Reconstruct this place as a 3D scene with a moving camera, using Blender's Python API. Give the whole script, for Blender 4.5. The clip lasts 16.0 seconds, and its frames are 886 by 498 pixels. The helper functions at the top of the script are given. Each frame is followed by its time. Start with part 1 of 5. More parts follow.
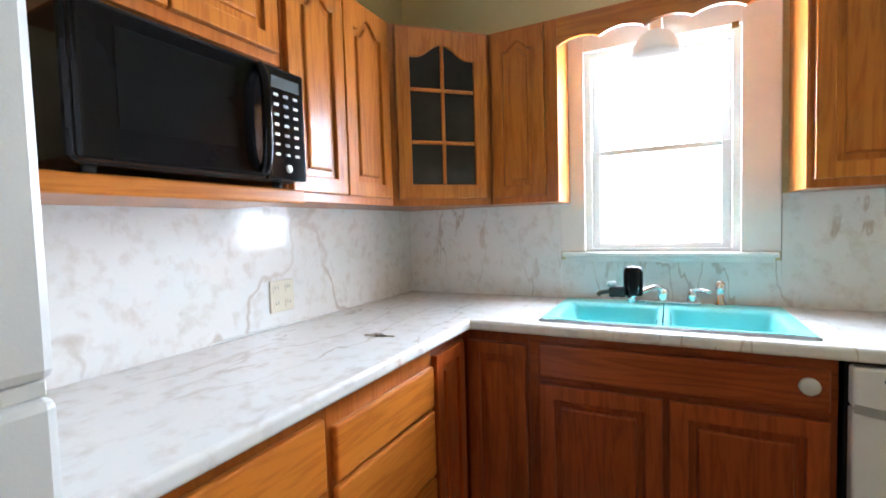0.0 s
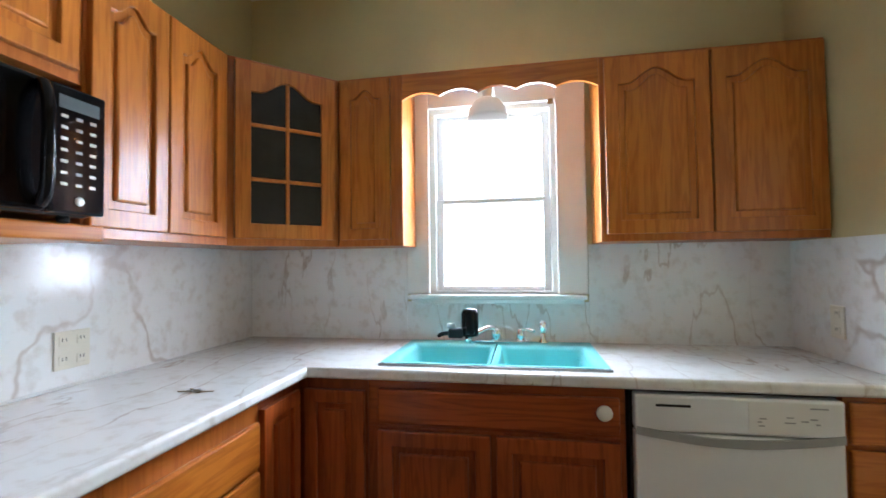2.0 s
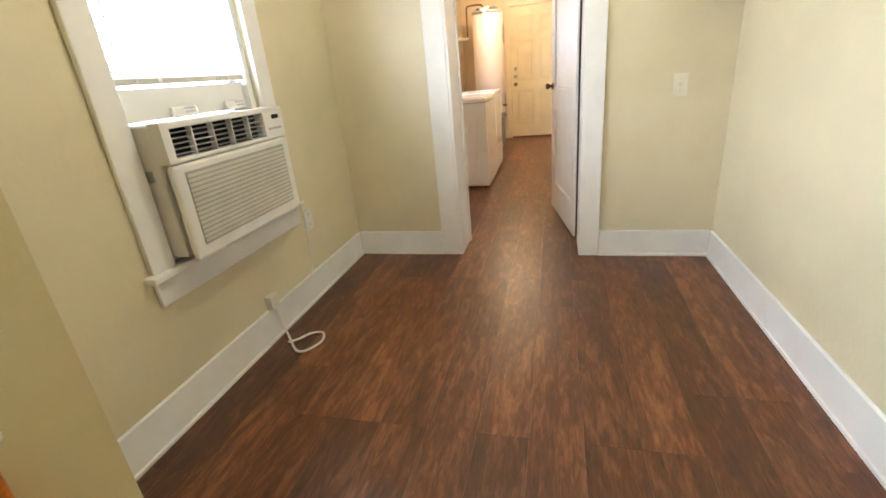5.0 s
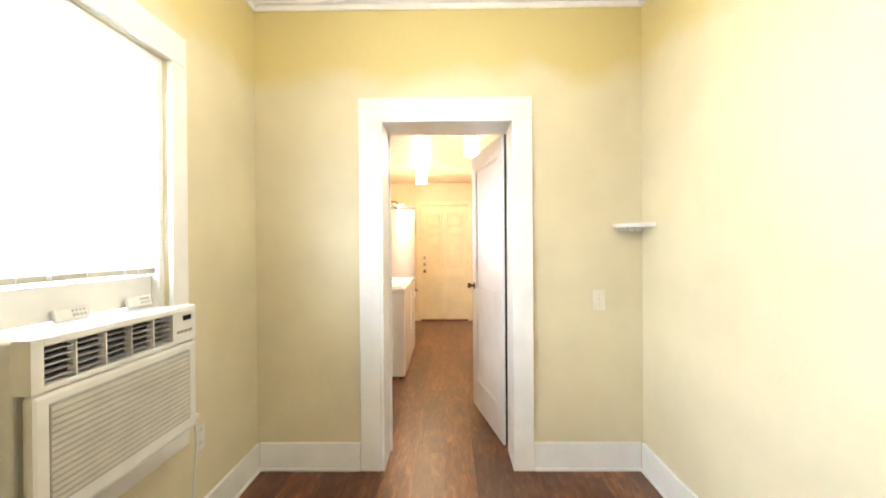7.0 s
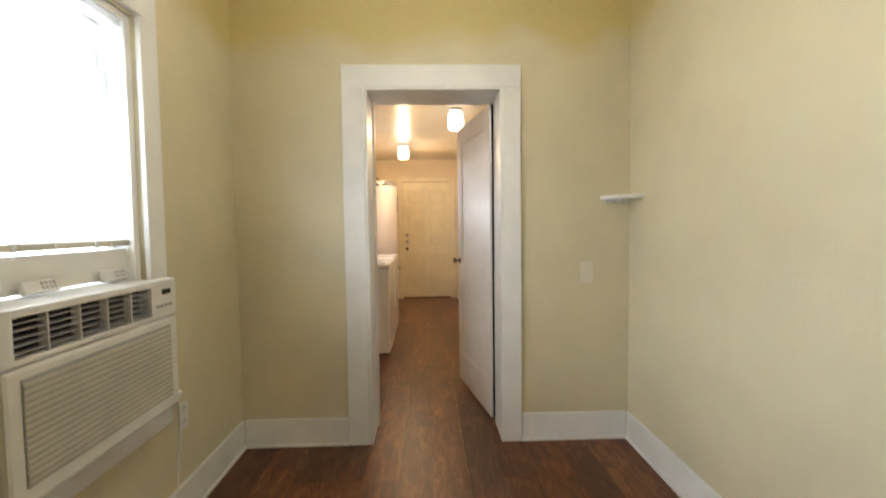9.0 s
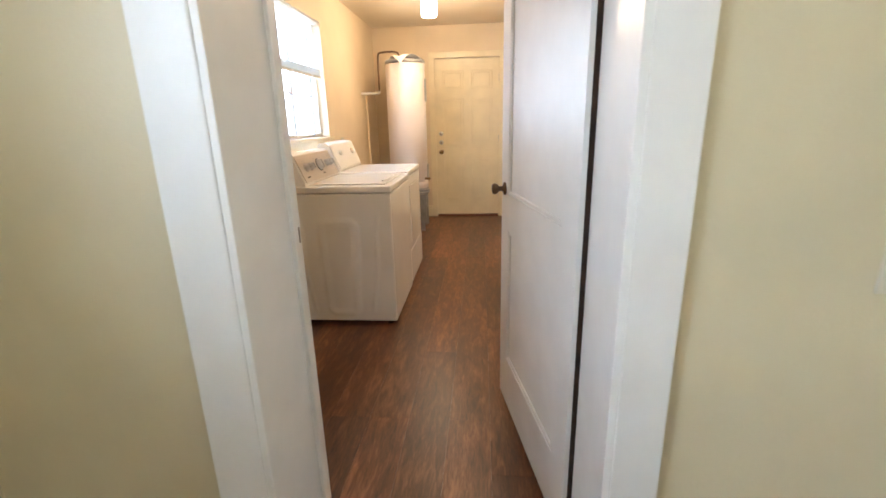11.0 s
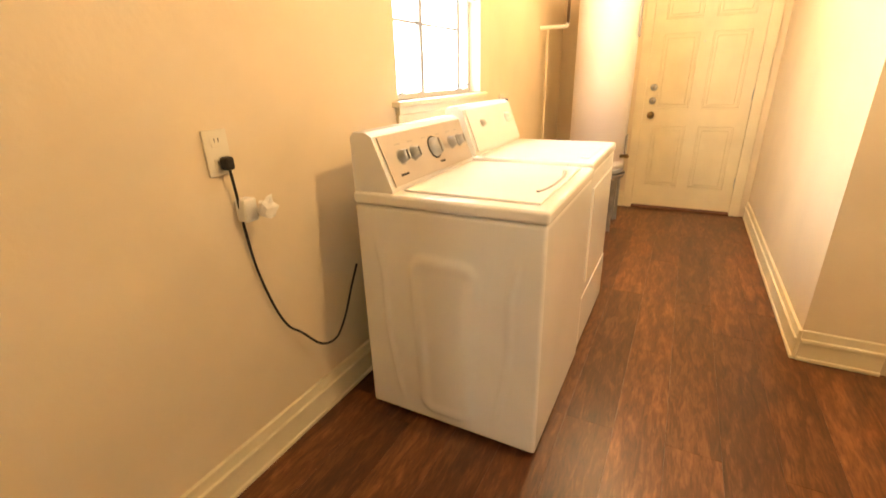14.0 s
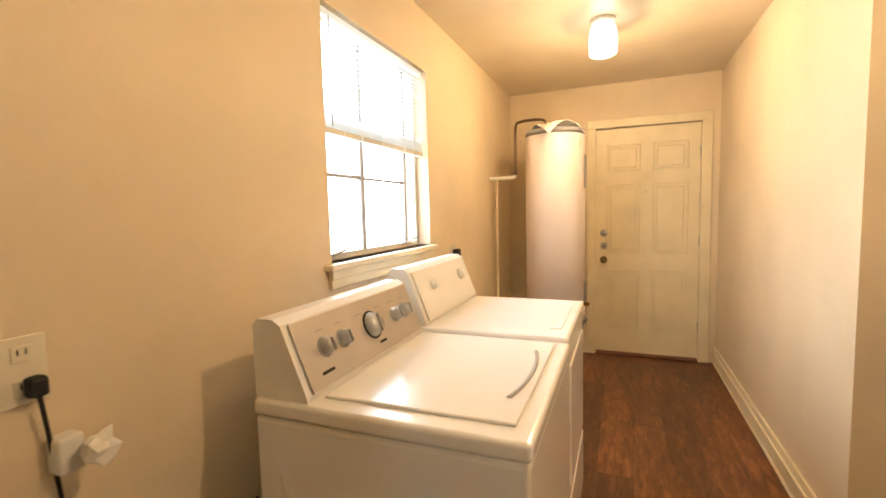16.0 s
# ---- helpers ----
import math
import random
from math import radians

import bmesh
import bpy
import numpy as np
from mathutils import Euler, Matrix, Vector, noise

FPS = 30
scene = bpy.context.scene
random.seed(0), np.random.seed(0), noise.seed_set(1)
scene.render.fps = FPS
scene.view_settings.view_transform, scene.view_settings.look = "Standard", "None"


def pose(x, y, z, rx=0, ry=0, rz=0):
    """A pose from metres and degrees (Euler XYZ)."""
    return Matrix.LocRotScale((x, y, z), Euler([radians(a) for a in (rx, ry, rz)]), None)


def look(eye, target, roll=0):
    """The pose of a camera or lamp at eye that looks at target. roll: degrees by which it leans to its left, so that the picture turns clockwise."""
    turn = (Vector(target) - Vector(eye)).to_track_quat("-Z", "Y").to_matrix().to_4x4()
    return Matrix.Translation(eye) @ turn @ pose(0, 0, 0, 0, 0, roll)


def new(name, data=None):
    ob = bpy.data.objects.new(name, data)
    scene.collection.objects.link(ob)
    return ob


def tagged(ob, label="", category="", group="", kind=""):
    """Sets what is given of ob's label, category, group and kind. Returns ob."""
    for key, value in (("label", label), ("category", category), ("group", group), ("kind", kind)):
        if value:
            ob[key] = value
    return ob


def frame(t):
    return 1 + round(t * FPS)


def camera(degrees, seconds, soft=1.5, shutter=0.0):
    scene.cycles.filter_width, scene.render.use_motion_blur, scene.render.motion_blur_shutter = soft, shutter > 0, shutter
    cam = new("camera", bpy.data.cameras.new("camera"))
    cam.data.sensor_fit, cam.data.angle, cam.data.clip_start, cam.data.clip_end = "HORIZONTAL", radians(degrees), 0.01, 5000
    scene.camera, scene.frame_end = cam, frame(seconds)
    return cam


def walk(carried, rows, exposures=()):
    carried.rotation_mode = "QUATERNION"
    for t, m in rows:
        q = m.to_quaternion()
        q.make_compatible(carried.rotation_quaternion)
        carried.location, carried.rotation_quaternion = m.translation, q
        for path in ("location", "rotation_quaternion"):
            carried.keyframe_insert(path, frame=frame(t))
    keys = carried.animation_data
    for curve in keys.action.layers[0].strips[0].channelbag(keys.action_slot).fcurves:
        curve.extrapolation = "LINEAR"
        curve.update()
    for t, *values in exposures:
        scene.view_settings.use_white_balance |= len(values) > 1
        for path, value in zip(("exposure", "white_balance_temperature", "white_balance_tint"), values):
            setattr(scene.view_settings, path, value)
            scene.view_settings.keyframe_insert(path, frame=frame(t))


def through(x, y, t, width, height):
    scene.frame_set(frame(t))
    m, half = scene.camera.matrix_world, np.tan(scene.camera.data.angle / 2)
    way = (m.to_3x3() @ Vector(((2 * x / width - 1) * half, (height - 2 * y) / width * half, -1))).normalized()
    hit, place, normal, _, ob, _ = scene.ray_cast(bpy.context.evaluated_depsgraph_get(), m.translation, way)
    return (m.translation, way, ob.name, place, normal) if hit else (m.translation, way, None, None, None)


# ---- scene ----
cam = camera(89.7, 16.0, soft=1.6, shutter=0.2)
PATH = [
    (0, (1.349, -2.218, 1.281), (0.44, -0.439, 1.181), -1.7),
    (0.5, (1.357, -2.217, 1.306), (0.396, -0.465, 1.374), -1.3),
    (1, (1.383, -2.203, 1.306), (0.537, -0.393, 1.383), -1.2),
    (1.5, (1.42, -2.194, 1.306), (0.783, -0.3, 1.395), -1.0),
    (2, (1.449, -2.189, 1.296), (1.094, -0.221, 1.359), -0.7),
    (2.5, (1.488, -2.162, 1.259), (1.421, -0.163, 1.203), -1.1),
    (3, (1.584, -2.062, 1.172), (1.935, -0.13, 0.792), -3.1),
    (3.5, (1.808, -1.774, 1.156), (2.675, -0.029, 0.708), -2.7),
    (4, (2.025, -1.531, 1.142), (3.416, -0.191, 0.624), -2.3),
    (4.2, (2.115, -1.431, 1.16), (3.694, -0.335, 0.608), -3.6),
    (6.3, (2.557, -0.961, 1.166), (4.428, -0.901, 0.46), -1.3),
    (6.5, (2.559, -0.948, 1.206), (4.494, -0.9, 0.705), -0.6),
    (7, (2.553, -0.916, 1.312), (4.553, -0.89, 1.301), -0.4),
    (7.5, (2.537, -0.914, 1.41), (4.501, -0.878, 1.785), -0.4),
    (8, (2.512, -0.903, 1.433), (4.441, -0.893, 1.959), -0.6),
    (8.5, (2.533, -0.895, 1.4), (4.507, -0.889, 1.721), -0.0),
    (9, (2.596, -0.874, 1.274), (4.592, -0.936, 1.17), -0.7),
    (9.2, (2.67, -0.886, 1.22), (4.65, -0.97, 0.955), -0.6),
    (11.3, (4.605, -1.029, 1.271), (6.508, -0.818, 0.692), -0.9),
    (11.5, (4.775, -1.015, 1.277), (6.672, -0.757, 0.698), -0.1),
    (11.7, (4.948, -0.999, 1.283), (6.84, -0.722, 0.697), -0.6),
    (12, (5.179, -0.956, 1.273), (7.021, -0.575, 0.593), -1.7),
    (12.5, (5.502, -0.9, 1.256), (7.197, -0.152, 0.502), -1.0),
    (13, (5.633, -0.86, 1.242), (7.228, 0.029, 0.427), -0.6),
    (13.5, (5.711, -0.809, 1.227), (7.278, 0.057, 0.336), -1.3),
    (14, (5.763, -0.775, 1.264), (7.407, 0.104, 0.54), -1.7),
    (14.5, (5.793, -0.766, 1.351), (7.551, 0.118, 0.995), -1.3),
    (15, (5.826, -0.749, 1.409), (7.635, 0.094, 1.274), -1.4),
    (15.5, (5.901, -0.696, 1.377), (7.733, 0.084, 1.193), -2.2),
    (16, (6.138, -0.636, 1.347), (7.987, 0.107, 1.181), -1.5),
]
EXPOSURE = [(0, 0.42, 5550, 10), (1.5, 0.08, 5500, 10), (2.5, 0.0, 5250, 10), (3.5, 0.42, 5150, 10), (4.2, 0.42, 5450, 10), (6.3, 1.5, 5750, 10), (7, 1.12, 5750, 10), (8, 0.28, 6050, 10), (9, 0.0, 5950, 10), (11.3, 0.42, 5250, 10), (12, 0.25, 5900, 10), (13, 0.62, 7450, 10), (14, 0.98, 7050, 10), (14.5, 0.96, 6650, 10), (15, 0.72, 6500, 10), (16, 0.22, 6350, 10)]
walk(cam, [(t, look(*p)) for t, *p in PATH], EXPOSURE)

# ---- world and large lights ----
world = bpy.data.worlds.new("world")
scene.world = world
world.use_nodes = True
wn = world.node_tree.nodes
sky = wn.new("ShaderNodeTexSky")
sky.sky_type, sky.sun_disc = "NISHITA", False
sky.sun_elevation, sky.sun_rotation = radians(50), radians(180)
world.node_tree.links.new(sky.outputs[0], wn["Background"].inputs[0])
wn["Background"].inputs[1].default_value = 0.12

sun = new("sun", bpy.data.lights.new("sun", "SUN"))
sun.data.energy, sun.data.angle, sun.data.color = 3.0, radians(0.5), (1, 0.95, 0.88)
sun.matrix_world = look((0, -8, 9.5), (0, 0, 0))


def area(name, x, y, z, w, h, power, color, target):
    lamp = new(name, bpy.data.lights.new(name, "AREA"))
    lamp.data.shape, lamp.data.size, lamp.data.size_y = "RECTANGLE", w, h
    lamp.data.energy, lamp.data.color = power, color
    lamp.matrix_world = look((x, y, z), target)
    return lamp


def bulb(name, x, y, z, power, color, size=0.04):
    lamp = new(name, bpy.data.lights.new(name, "POINT"))
    lamp.data.energy, lamp.data.color, lamp.data.shadow_soft_size = power, color, size
    lamp.location = (x, y, z)
    return lamp


DAY = (0.90, 0.96, 1.0)
WARM = (1.0, 0.66, 0.33)
area("kitchen_window_light", 1.31, 0.16, 1.60, 0.66, 1.0, 68, DAY, (1.31, -2, 1.60))
area("dining_window_light", 3.97, 0.40, 1.62, 0.72, 0.95, 28, DAY, (3.97, -2, 1.62))
area("laundry_window_light", 7.98, 0.515, 1.64, 0.90, 0.92, 20, DAY, (7.98, -2, 1.65))
bulb("fan_bulb", 3.97, -0.905, 2.275, 23, (1.0, 0.89, 0.70), 0.07)
bulb("laundry_bulb", 7.06, -1.155, 2.20, 30, WARM)
bulb("laundry_bulb", 8.97, -0.53, 2.19, 32, WARM)


# ---- materials ----
def mat(name, color, rough=0.5, metal=0.0, vary=0.08, scale=6.0, bump=0.02, bscale=60.0, coat=0.0, stretch=(1, 1, 1), color2=None, detail=4.0):
    """A surface with colour variation at one scale and fine relief at another."""
    m = bpy.data.materials.new(name)
    m.use_nodes = True
    n, l = m.node_tree.nodes, m.node_tree.links
    b = n["Principled BSDF"]
    b.inputs["Roughness"].default_value, b.inputs["Metallic"].default_value = rough, metal
    b.inputs["Coat Weight"].default_value, b.inputs["Coat Roughness"].default_value = coat, 0.12
    tc, mp, ns, rp = n.new("ShaderNodeTexCoord"), n.new("ShaderNodeMapping"), n.new("ShaderNodeTexNoise"), n.new("ShaderNodeValToRGB")
    mp.inputs["Scale"].default_value = stretch
    ns.inputs["Scale"].default_value, ns.inputs["Detail"].default_value = scale, detail
    l.new(tc.outputs["Object"], mp.inputs[0])
    l.new(mp.outputs[0], ns.inputs[0])
    c2 = color2 or tuple(c * (1 - 2 * vary) for c in color)
    c1 = tuple(min(1, c * (1 + vary)) for c in color) if not color2 else color
    rp.color_ramp.elements[0].color, rp.color_ramp.elements[1].color = (*c2, 1), (*c1, 1)
    rp.color_ramp.elements[0].position, rp.color_ramp.elements[1].position = 0.32, 0.66
    l.new(ns.outputs[0], rp.inputs[0])
    l.new(rp.outputs[0], b.inputs["Base Color"])
    if bump:
        nb, bp = n.new("ShaderNodeTexNoise"), n.new("ShaderNodeBump")
        nb.inputs["Scale"].default_value, nb.inputs["Detail"].default_value = bscale, 3.0
        bp.inputs["Strength"].default_value, bp.inputs["Distance"].default_value = min(1, bump * 10), 0.004
        l.new(mp.outputs[0], nb.inputs[0])
        l.new(nb.outputs[0], bp.inputs["Height"])
        l.new(bp.outputs[0], b.inputs["Normal"])
    return m


def oak(name, stretch, light=(0.50, 0.160, 0.018), dark=(0.33, 0.090, 0.009), rough=0.36, coat=0.5):
    """Varnished oak: cathedral figure, fine pores and a shift of tone from piece to piece."""
    m = bpy.data.materials.new(name)
    m.use_nodes = True
    n, l = m.node_tree.nodes, m.node_tree.links
    b = n["Principled BSDF"]
    b.inputs["Roughness"].default_value, b.inputs["Coat Weight"].default_value, b.inputs["Coat Roughness"].default_value = rough, coat, 0.17
    b.inputs["Specular IOR Level"].default_value = 0.2
    tc, oi, add, mp = n.new("ShaderNodeTexCoord"), n.new("ShaderNodeObjectInfo"), n.new("ShaderNodeVectorMath"), n.new("ShaderNodeMapping")
    comb = n.new("ShaderNodeCombineXYZ")
    for i, k in enumerate((7.0, 3.0, 5.0)):
        mu = n.new("ShaderNodeMath")
        mu.operation, mu.inputs[1].default_value = "MULTIPLY", k
        l.new(oi.outputs["Random"], mu.inputs[0])
        l.new(mu.outputs[0], comb.inputs[i])
    l.new(tc.outputs["Object"], add.inputs[0])
    l.new(comb.outputs[0], add.inputs[1])
    l.new(add.outputs[0], mp.inputs[0])
    mp.inputs["Scale"].default_value = stretch
    big, fine, mix = n.new("ShaderNodeTexNoise"), n.new("ShaderNodeTexNoise"), n.new("ShaderNodeMath")
    big.inputs["Scale"].default_value, big.inputs["Detail"].default_value, big.inputs["Distortion"].default_value = 1.6, 3.0, 0.6
    fine.inputs["Scale"].default_value, fine.inputs["Detail"].default_value = 9.0, 5.0
    rings = n.new("ShaderNodeMath")
    rings.operation, rings.inputs[1].default_value = "MULTIPLY", 9.0
    fr = n.new("ShaderNodeMath")
    fr.operation = "PINGPONG"
    fr.inputs[1].default_value = 1.0
    l.new(mp.outputs[0], big.inputs[0])
    l.new(mp.outputs[0], fine.inputs[0])
    l.new(big.outputs[0], rings.inputs[0])
    l.new(rings.outputs[0], fr.inputs[0])
    mix.operation = "MULTIPLY_ADD"
    mix.inputs[1].default_value = 0.45
    half = n.new("ShaderNodeMath")
    half.operation, half.inputs[1].default_value = "MULTIPLY", 0.55
    l.new(fine.outputs[0], half.inputs[0])
    l.new(fr.outputs[0], mix.inputs[0])
    l.new(half.outputs[0], mix.inputs[2])
    rp = n.new("ShaderNodeValToRGB")
    rp.color_ramp.elements[0].color, rp.color_ramp.elements[1].color = (*dark, 1), (*light, 1)
    rp.color_ramp.elements[0].position, rp.color_ramp.elements[1].position = 0.12, 0.62
    l.new(mix.outputs[0], rp.inputs[0])
    hs = n.new("ShaderNodeHueSaturation")
    vr = n.new("ShaderNodeMapRange")
    vr.inputs["To Min"].default_value, vr.inputs["To Max"].default_value = 0.88, 1.1
    l.new(oi.outputs["Random"], vr.inputs[0])
    l.new(vr.outputs[0], hs.inputs["Value"])
    l.new(rp.outputs[0], hs.inputs["Color"])
    l.new(hs.outputs[0], b.inputs["Base Color"])
    bp = n.new("ShaderNodeBump")
    bp.inputs["Strength"].default_value, bp.inputs["Distance"].default_value = 0.12, 0.002
    l.new(fine.outputs[0], bp.inputs["Height"])
    l.new(bp.outputs[0], b.inputs["Normal"])
    return m


def marble(name, rough):
    """Printed marble laminate: pale ground, brown clouds and thin wandering veins."""
    m = bpy.data.materials.new(name)
    m.use_nodes = True
    n, l = m.node_tree.nodes, m.node_tree.links
    b = n["Principled BSDF"]
    b.inputs["Roughness"].default_value = rough
    tc, mp = n.new("ShaderNodeTexCoord"), n.new("ShaderNodeMapping")
    mp.inputs["Rotation"].default_value = (0.5, 0.3, 0.7)
    cl, ve, wr = n.new("ShaderNodeTexNoise"), n.new("ShaderNodeTexNoise"), n.new("ShaderNodeTexNoise")
    cl.inputs["Scale"].default_value, cl.inputs["Detail"].default_value, cl.inputs["Roughness"].default_value = 19.0, 6.0, 0.6
    ve.inputs["Scale"].default_value, ve.inputs["Detail"].default_value, ve.inputs["Distortion"].default_value = 1.5, 4.5, 0.25
    wr.inputs["Scale"].default_value, wr.inputs["Detail"].default_value = 2.2, 3.0
    l.new(tc.outputs["Object"], mp.inputs[0])
    vm = n.new("ShaderNodeMapping")
    vm.inputs["Rotation"].default_value, vm.inputs["Scale"].default_value = (0.9, 0.75, 0.6), (3.4, 1.0, 1.0)
    l.new(tc.outputs["Object"], vm.inputs[0])
    for k in (cl, wr):
        l.new(mp.outputs[0], k.inputs[0])
    l.new(vm.outputs[0], ve.inputs[0])
    a = n.new("ShaderNodeMath")
    a.operation, a.inputs[1].default_value = "SUBTRACT", 0.5
    ab = n.new("ShaderNodeMath")
    ab.operation = "ABSOLUTE"
    l.new(ve.outputs[0], a.inputs[0])
    l.new(a.outputs[0], ab.inputs[0])
    vr = n.new("ShaderNodeValToRGB")
    vr.color_ramp.elements[0].position, vr.color_ramp.elements[1].position = 0.003, 0.013
    vr.color_ramp.elements[0].color, vr.color_ramp.elements[1].color = (1, 1, 1, 1), (0, 0, 0, 1)
    l.new(ab.outputs[0], vr.inputs[0])
    fade = n.new("ShaderNodeMapRange")
    fade.inputs["From Min"].default_value, fade.inputs["From Max"].default_value, fade.inputs["To Max"].default_value = 0.34, 0.55, 0.6
    l.new(wr.outputs[0], fade.inputs[0])
    veins = n.new("ShaderNodeMath")
    veins.operation = "MULTIPLY"
    l.new(vr.outputs[0], veins.inputs[0])
    l.new(fade.outputs[0], veins.inputs[1])
    cr = n.new("ShaderNodeValToRGB")
    cr.color_ramp.elements[0].position, cr.color_ramp.elements[1].position = 0.30, 0.50
    cr.color_ramp.elements[0].color, cr.color_ramp.elements[1].color = (0.69, 0.65, 0.60, 1), (0.81, 0.80, 0.775, 1)
    l.new(cl.outputs[0], cr.inputs[0])
    mx = n.new("ShaderNodeMixRGB")
    mx.inputs[2].default_value = (0.42, 0.32, 0.24, 1)
    l.new(veins.outputs[0], mx.inputs[0])
    l.new(cr.outputs[0], mx.inputs[1])
    l.new(mx.outputs[0], b.inputs["Base Color"])
    return m


def two_tone(name, upper, lower, height):
    """Wall paint with an older, deeper coat left along the top, its edge rolled unevenly."""
    m = mat(name, lower, 0.42, vary=0.04, scale=2.0, bump=0.03, bscale=45)
    n, l = m.node_tree.nodes, m.node_tree.links
    b = n["Principled BSDF"]
    ramp = b.inputs["Base Color"].links[0].from_node
    geo, sep, ns = n.new("ShaderNodeNewGeometry"), n.new("ShaderNodeSeparateXYZ"), n.new("ShaderNodeTexNoise")
    ns.inputs["Scale"].default_value, ns.inputs["Detail"].default_value = 2.2, 5.0
    l.new(geo.outputs["Position"], sep.inputs[0])
    l.new(geo.outputs["Position"], ns.inputs[0])
    ma = n.new("ShaderNodeMath")
    ma.operation, ma.inputs[1].default_value = "MULTIPLY_ADD", 0.42
    l.new(ns.outputs[0], ma.inputs[0])
    l.new(sep.outputs["Z"], ma.inputs[2])
    mr = n.new("ShaderNodeMapRange")
    mr.inputs["From Min"].default_value, mr.inputs["From Max"].default_value = height + 0.14, height + 0.28
    l.new(ma.outputs[0], mr.inputs[0])
    mx = n.new("ShaderNodeMixRGB")
    mx.inputs[2].default_value = (*upper, 1)
    l.new(mr.outputs[0], mx.inputs[0])
    l.new(ramp.outputs[0], mx.inputs[1])
    l.new(mx.outputs[0], b.inputs["Base Color"])
    return m


def glow(name, color, strength):
    m = bpy.data.materials.new(name)
    m.use_nodes = True
    b = m.node_tree.nodes["Principled BSDF"]
    b.inputs["Base Color"].default_value = (*color, 1)
    b.inputs["Emission Color"].default_value, b.inputs["Emission Strength"].default_value = (*color, 1), strength
    return m


def glass(name, rough=0.02, color=(1, 1, 1), through=1.0):
    m = bpy.data.materials.new(name)
    m.use_nodes = True
    b = m.node_tree.nodes["Principled BSDF"]
    b.inputs["Base Color"].default_value, b.inputs["Roughness"].default_value = (*color, 1), rough
    b.inputs["Transmission Weight"].default_value, b.inputs["IOR"].default_value = through, 1.45
    return m


OAK_V = oak("oak_upright", (14, 14, 1.1))
OAK_X = oak("oak_along_x", (1.1, 14, 14))
OAK_Y = oak("oak_along_y", (14, 1.1, 14))
OAK_DARK = oak("oak_carcass", (14, 14, 1.1), (0.44, 0.13, 0.018), (0.32, 0.085, 0.010))
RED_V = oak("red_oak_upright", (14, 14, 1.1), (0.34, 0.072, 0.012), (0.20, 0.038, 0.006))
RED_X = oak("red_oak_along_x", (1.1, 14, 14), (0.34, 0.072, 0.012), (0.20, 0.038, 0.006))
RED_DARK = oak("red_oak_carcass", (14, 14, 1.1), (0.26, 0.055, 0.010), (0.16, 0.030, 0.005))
MARBLE_WALL = marble("marble_laminate_wall", 0.10)
MARBLE_TOP = marble("marble_laminate_top", 0.2)
YELLOW = mat("yellow_wall_paint", (0.60, 0.50, 0.25), 0.45, vary=0.05, scale=2.0, bump=0.03, bscale=45)
DINING = two_tone("dining_wall_paint", (0.61, 0.51, 0.225), (0.66, 0.59, 0.40), 2.31)
CREAM = mat("cream_wall_paint", (0.70, 0.59, 0.42), 0.5, vary=0.04, scale=2.0, bump=0.02, bscale=50)
CREAM_TRIM = mat("cream_trim_paint", (0.74, 0.66, 0.46), 0.35, vary=0.04, scale=4.0)
WHITE = mat("white_trim_paint", (0.80, 0.79, 0.76), 0.35, vary=0.03, scale=5.0, bump=0.015, bscale=30)
CEIL = mat("textured_ceiling", (0.78, 0.75, 0.66), 0.8, vary=0.04, scale=5.0, bump=0.1, bscale=28)
APPLIANCE = mat("white_enamel", (0.80, 0.79, 0.77), 0.16, vary=0.02, scale=3.0, bump=0)
COOL_WHITE = mat("cool_white_enamel", (0.82, 0.83, 0.84), 0.2, vary=0.02, scale=3.0, bump=0)
FRIDGE = mat("pebbled_white_enamel", (0.70, 0.70, 0.68), 0.35, vary=0.02, scale=3.0, bump=0.006, bscale=260)
PLASTIC = mat("white_plastic", (0.74, 0.73, 0.69), 0.4, vary=0.04, scale=7.0, bump=0)
IVORY = mat("ivory_plastic", (0.72, 0.67, 0.54), 0.35, vary=0.04, scale=7.0, bump=0)
BEIGE = mat("beige_plastic", (0.60, 0.57, 0.48), 0.45, vary=0.05, scale=7.0, bump=0)
BLACK = mat("black_gloss", (0.006, 0.006, 0.0065), 0.08, vary=0.1, scale=5.0, bump=0)
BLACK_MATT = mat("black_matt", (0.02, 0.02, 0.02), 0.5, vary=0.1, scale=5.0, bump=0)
DIM_PANE = mat("dim_interior_glass", (0.03, 0.026, 0.024), 0.06, vary=0.1, scale=5.0, bump=0)
OVEN_GLASS = mat("oven_window_glass", (0.008, 0.008, 0.008), 0.06, vary=0.1, scale=5.0, bump=0)
for dark in (BLACK, DIM_PANE, BLACK_MATT, OVEN_GLASS):
    dark.node_tree.nodes["Principled BSDF"].inputs["Specular IOR Level"].default_value = 0.2
GREY = mat("grey_plastic", (0.36, 0.36, 0.36), 0.4, vary=0.05, scale=7.0, bump=0)
SILVER = mat("silver_panel", (0.52, 0.48, 0.45), 0.28, metal=0.5, vary=0.04, scale=7.0, bump=0)
CHROME = mat("chrome", (0.78, 0.79, 0.80), 0.08, metal=1.0, vary=0.02, bump=0)
BRASS = mat("antique_brass", (0.26, 0.18, 0.075), 0.28, metal=1.0, vary=0.2, scale=14, bump=0)
BRONZE = mat("dark_bronze", (0.16, 0.11, 0.07), 0.3, metal=1.0, vary=0.2, scale=14, bump=0)
STEEL = mat("galvanised_steel", (0.45, 0.46, 0.47), 0.4, metal=0.8, vary=0.12, scale=12, bump=0)
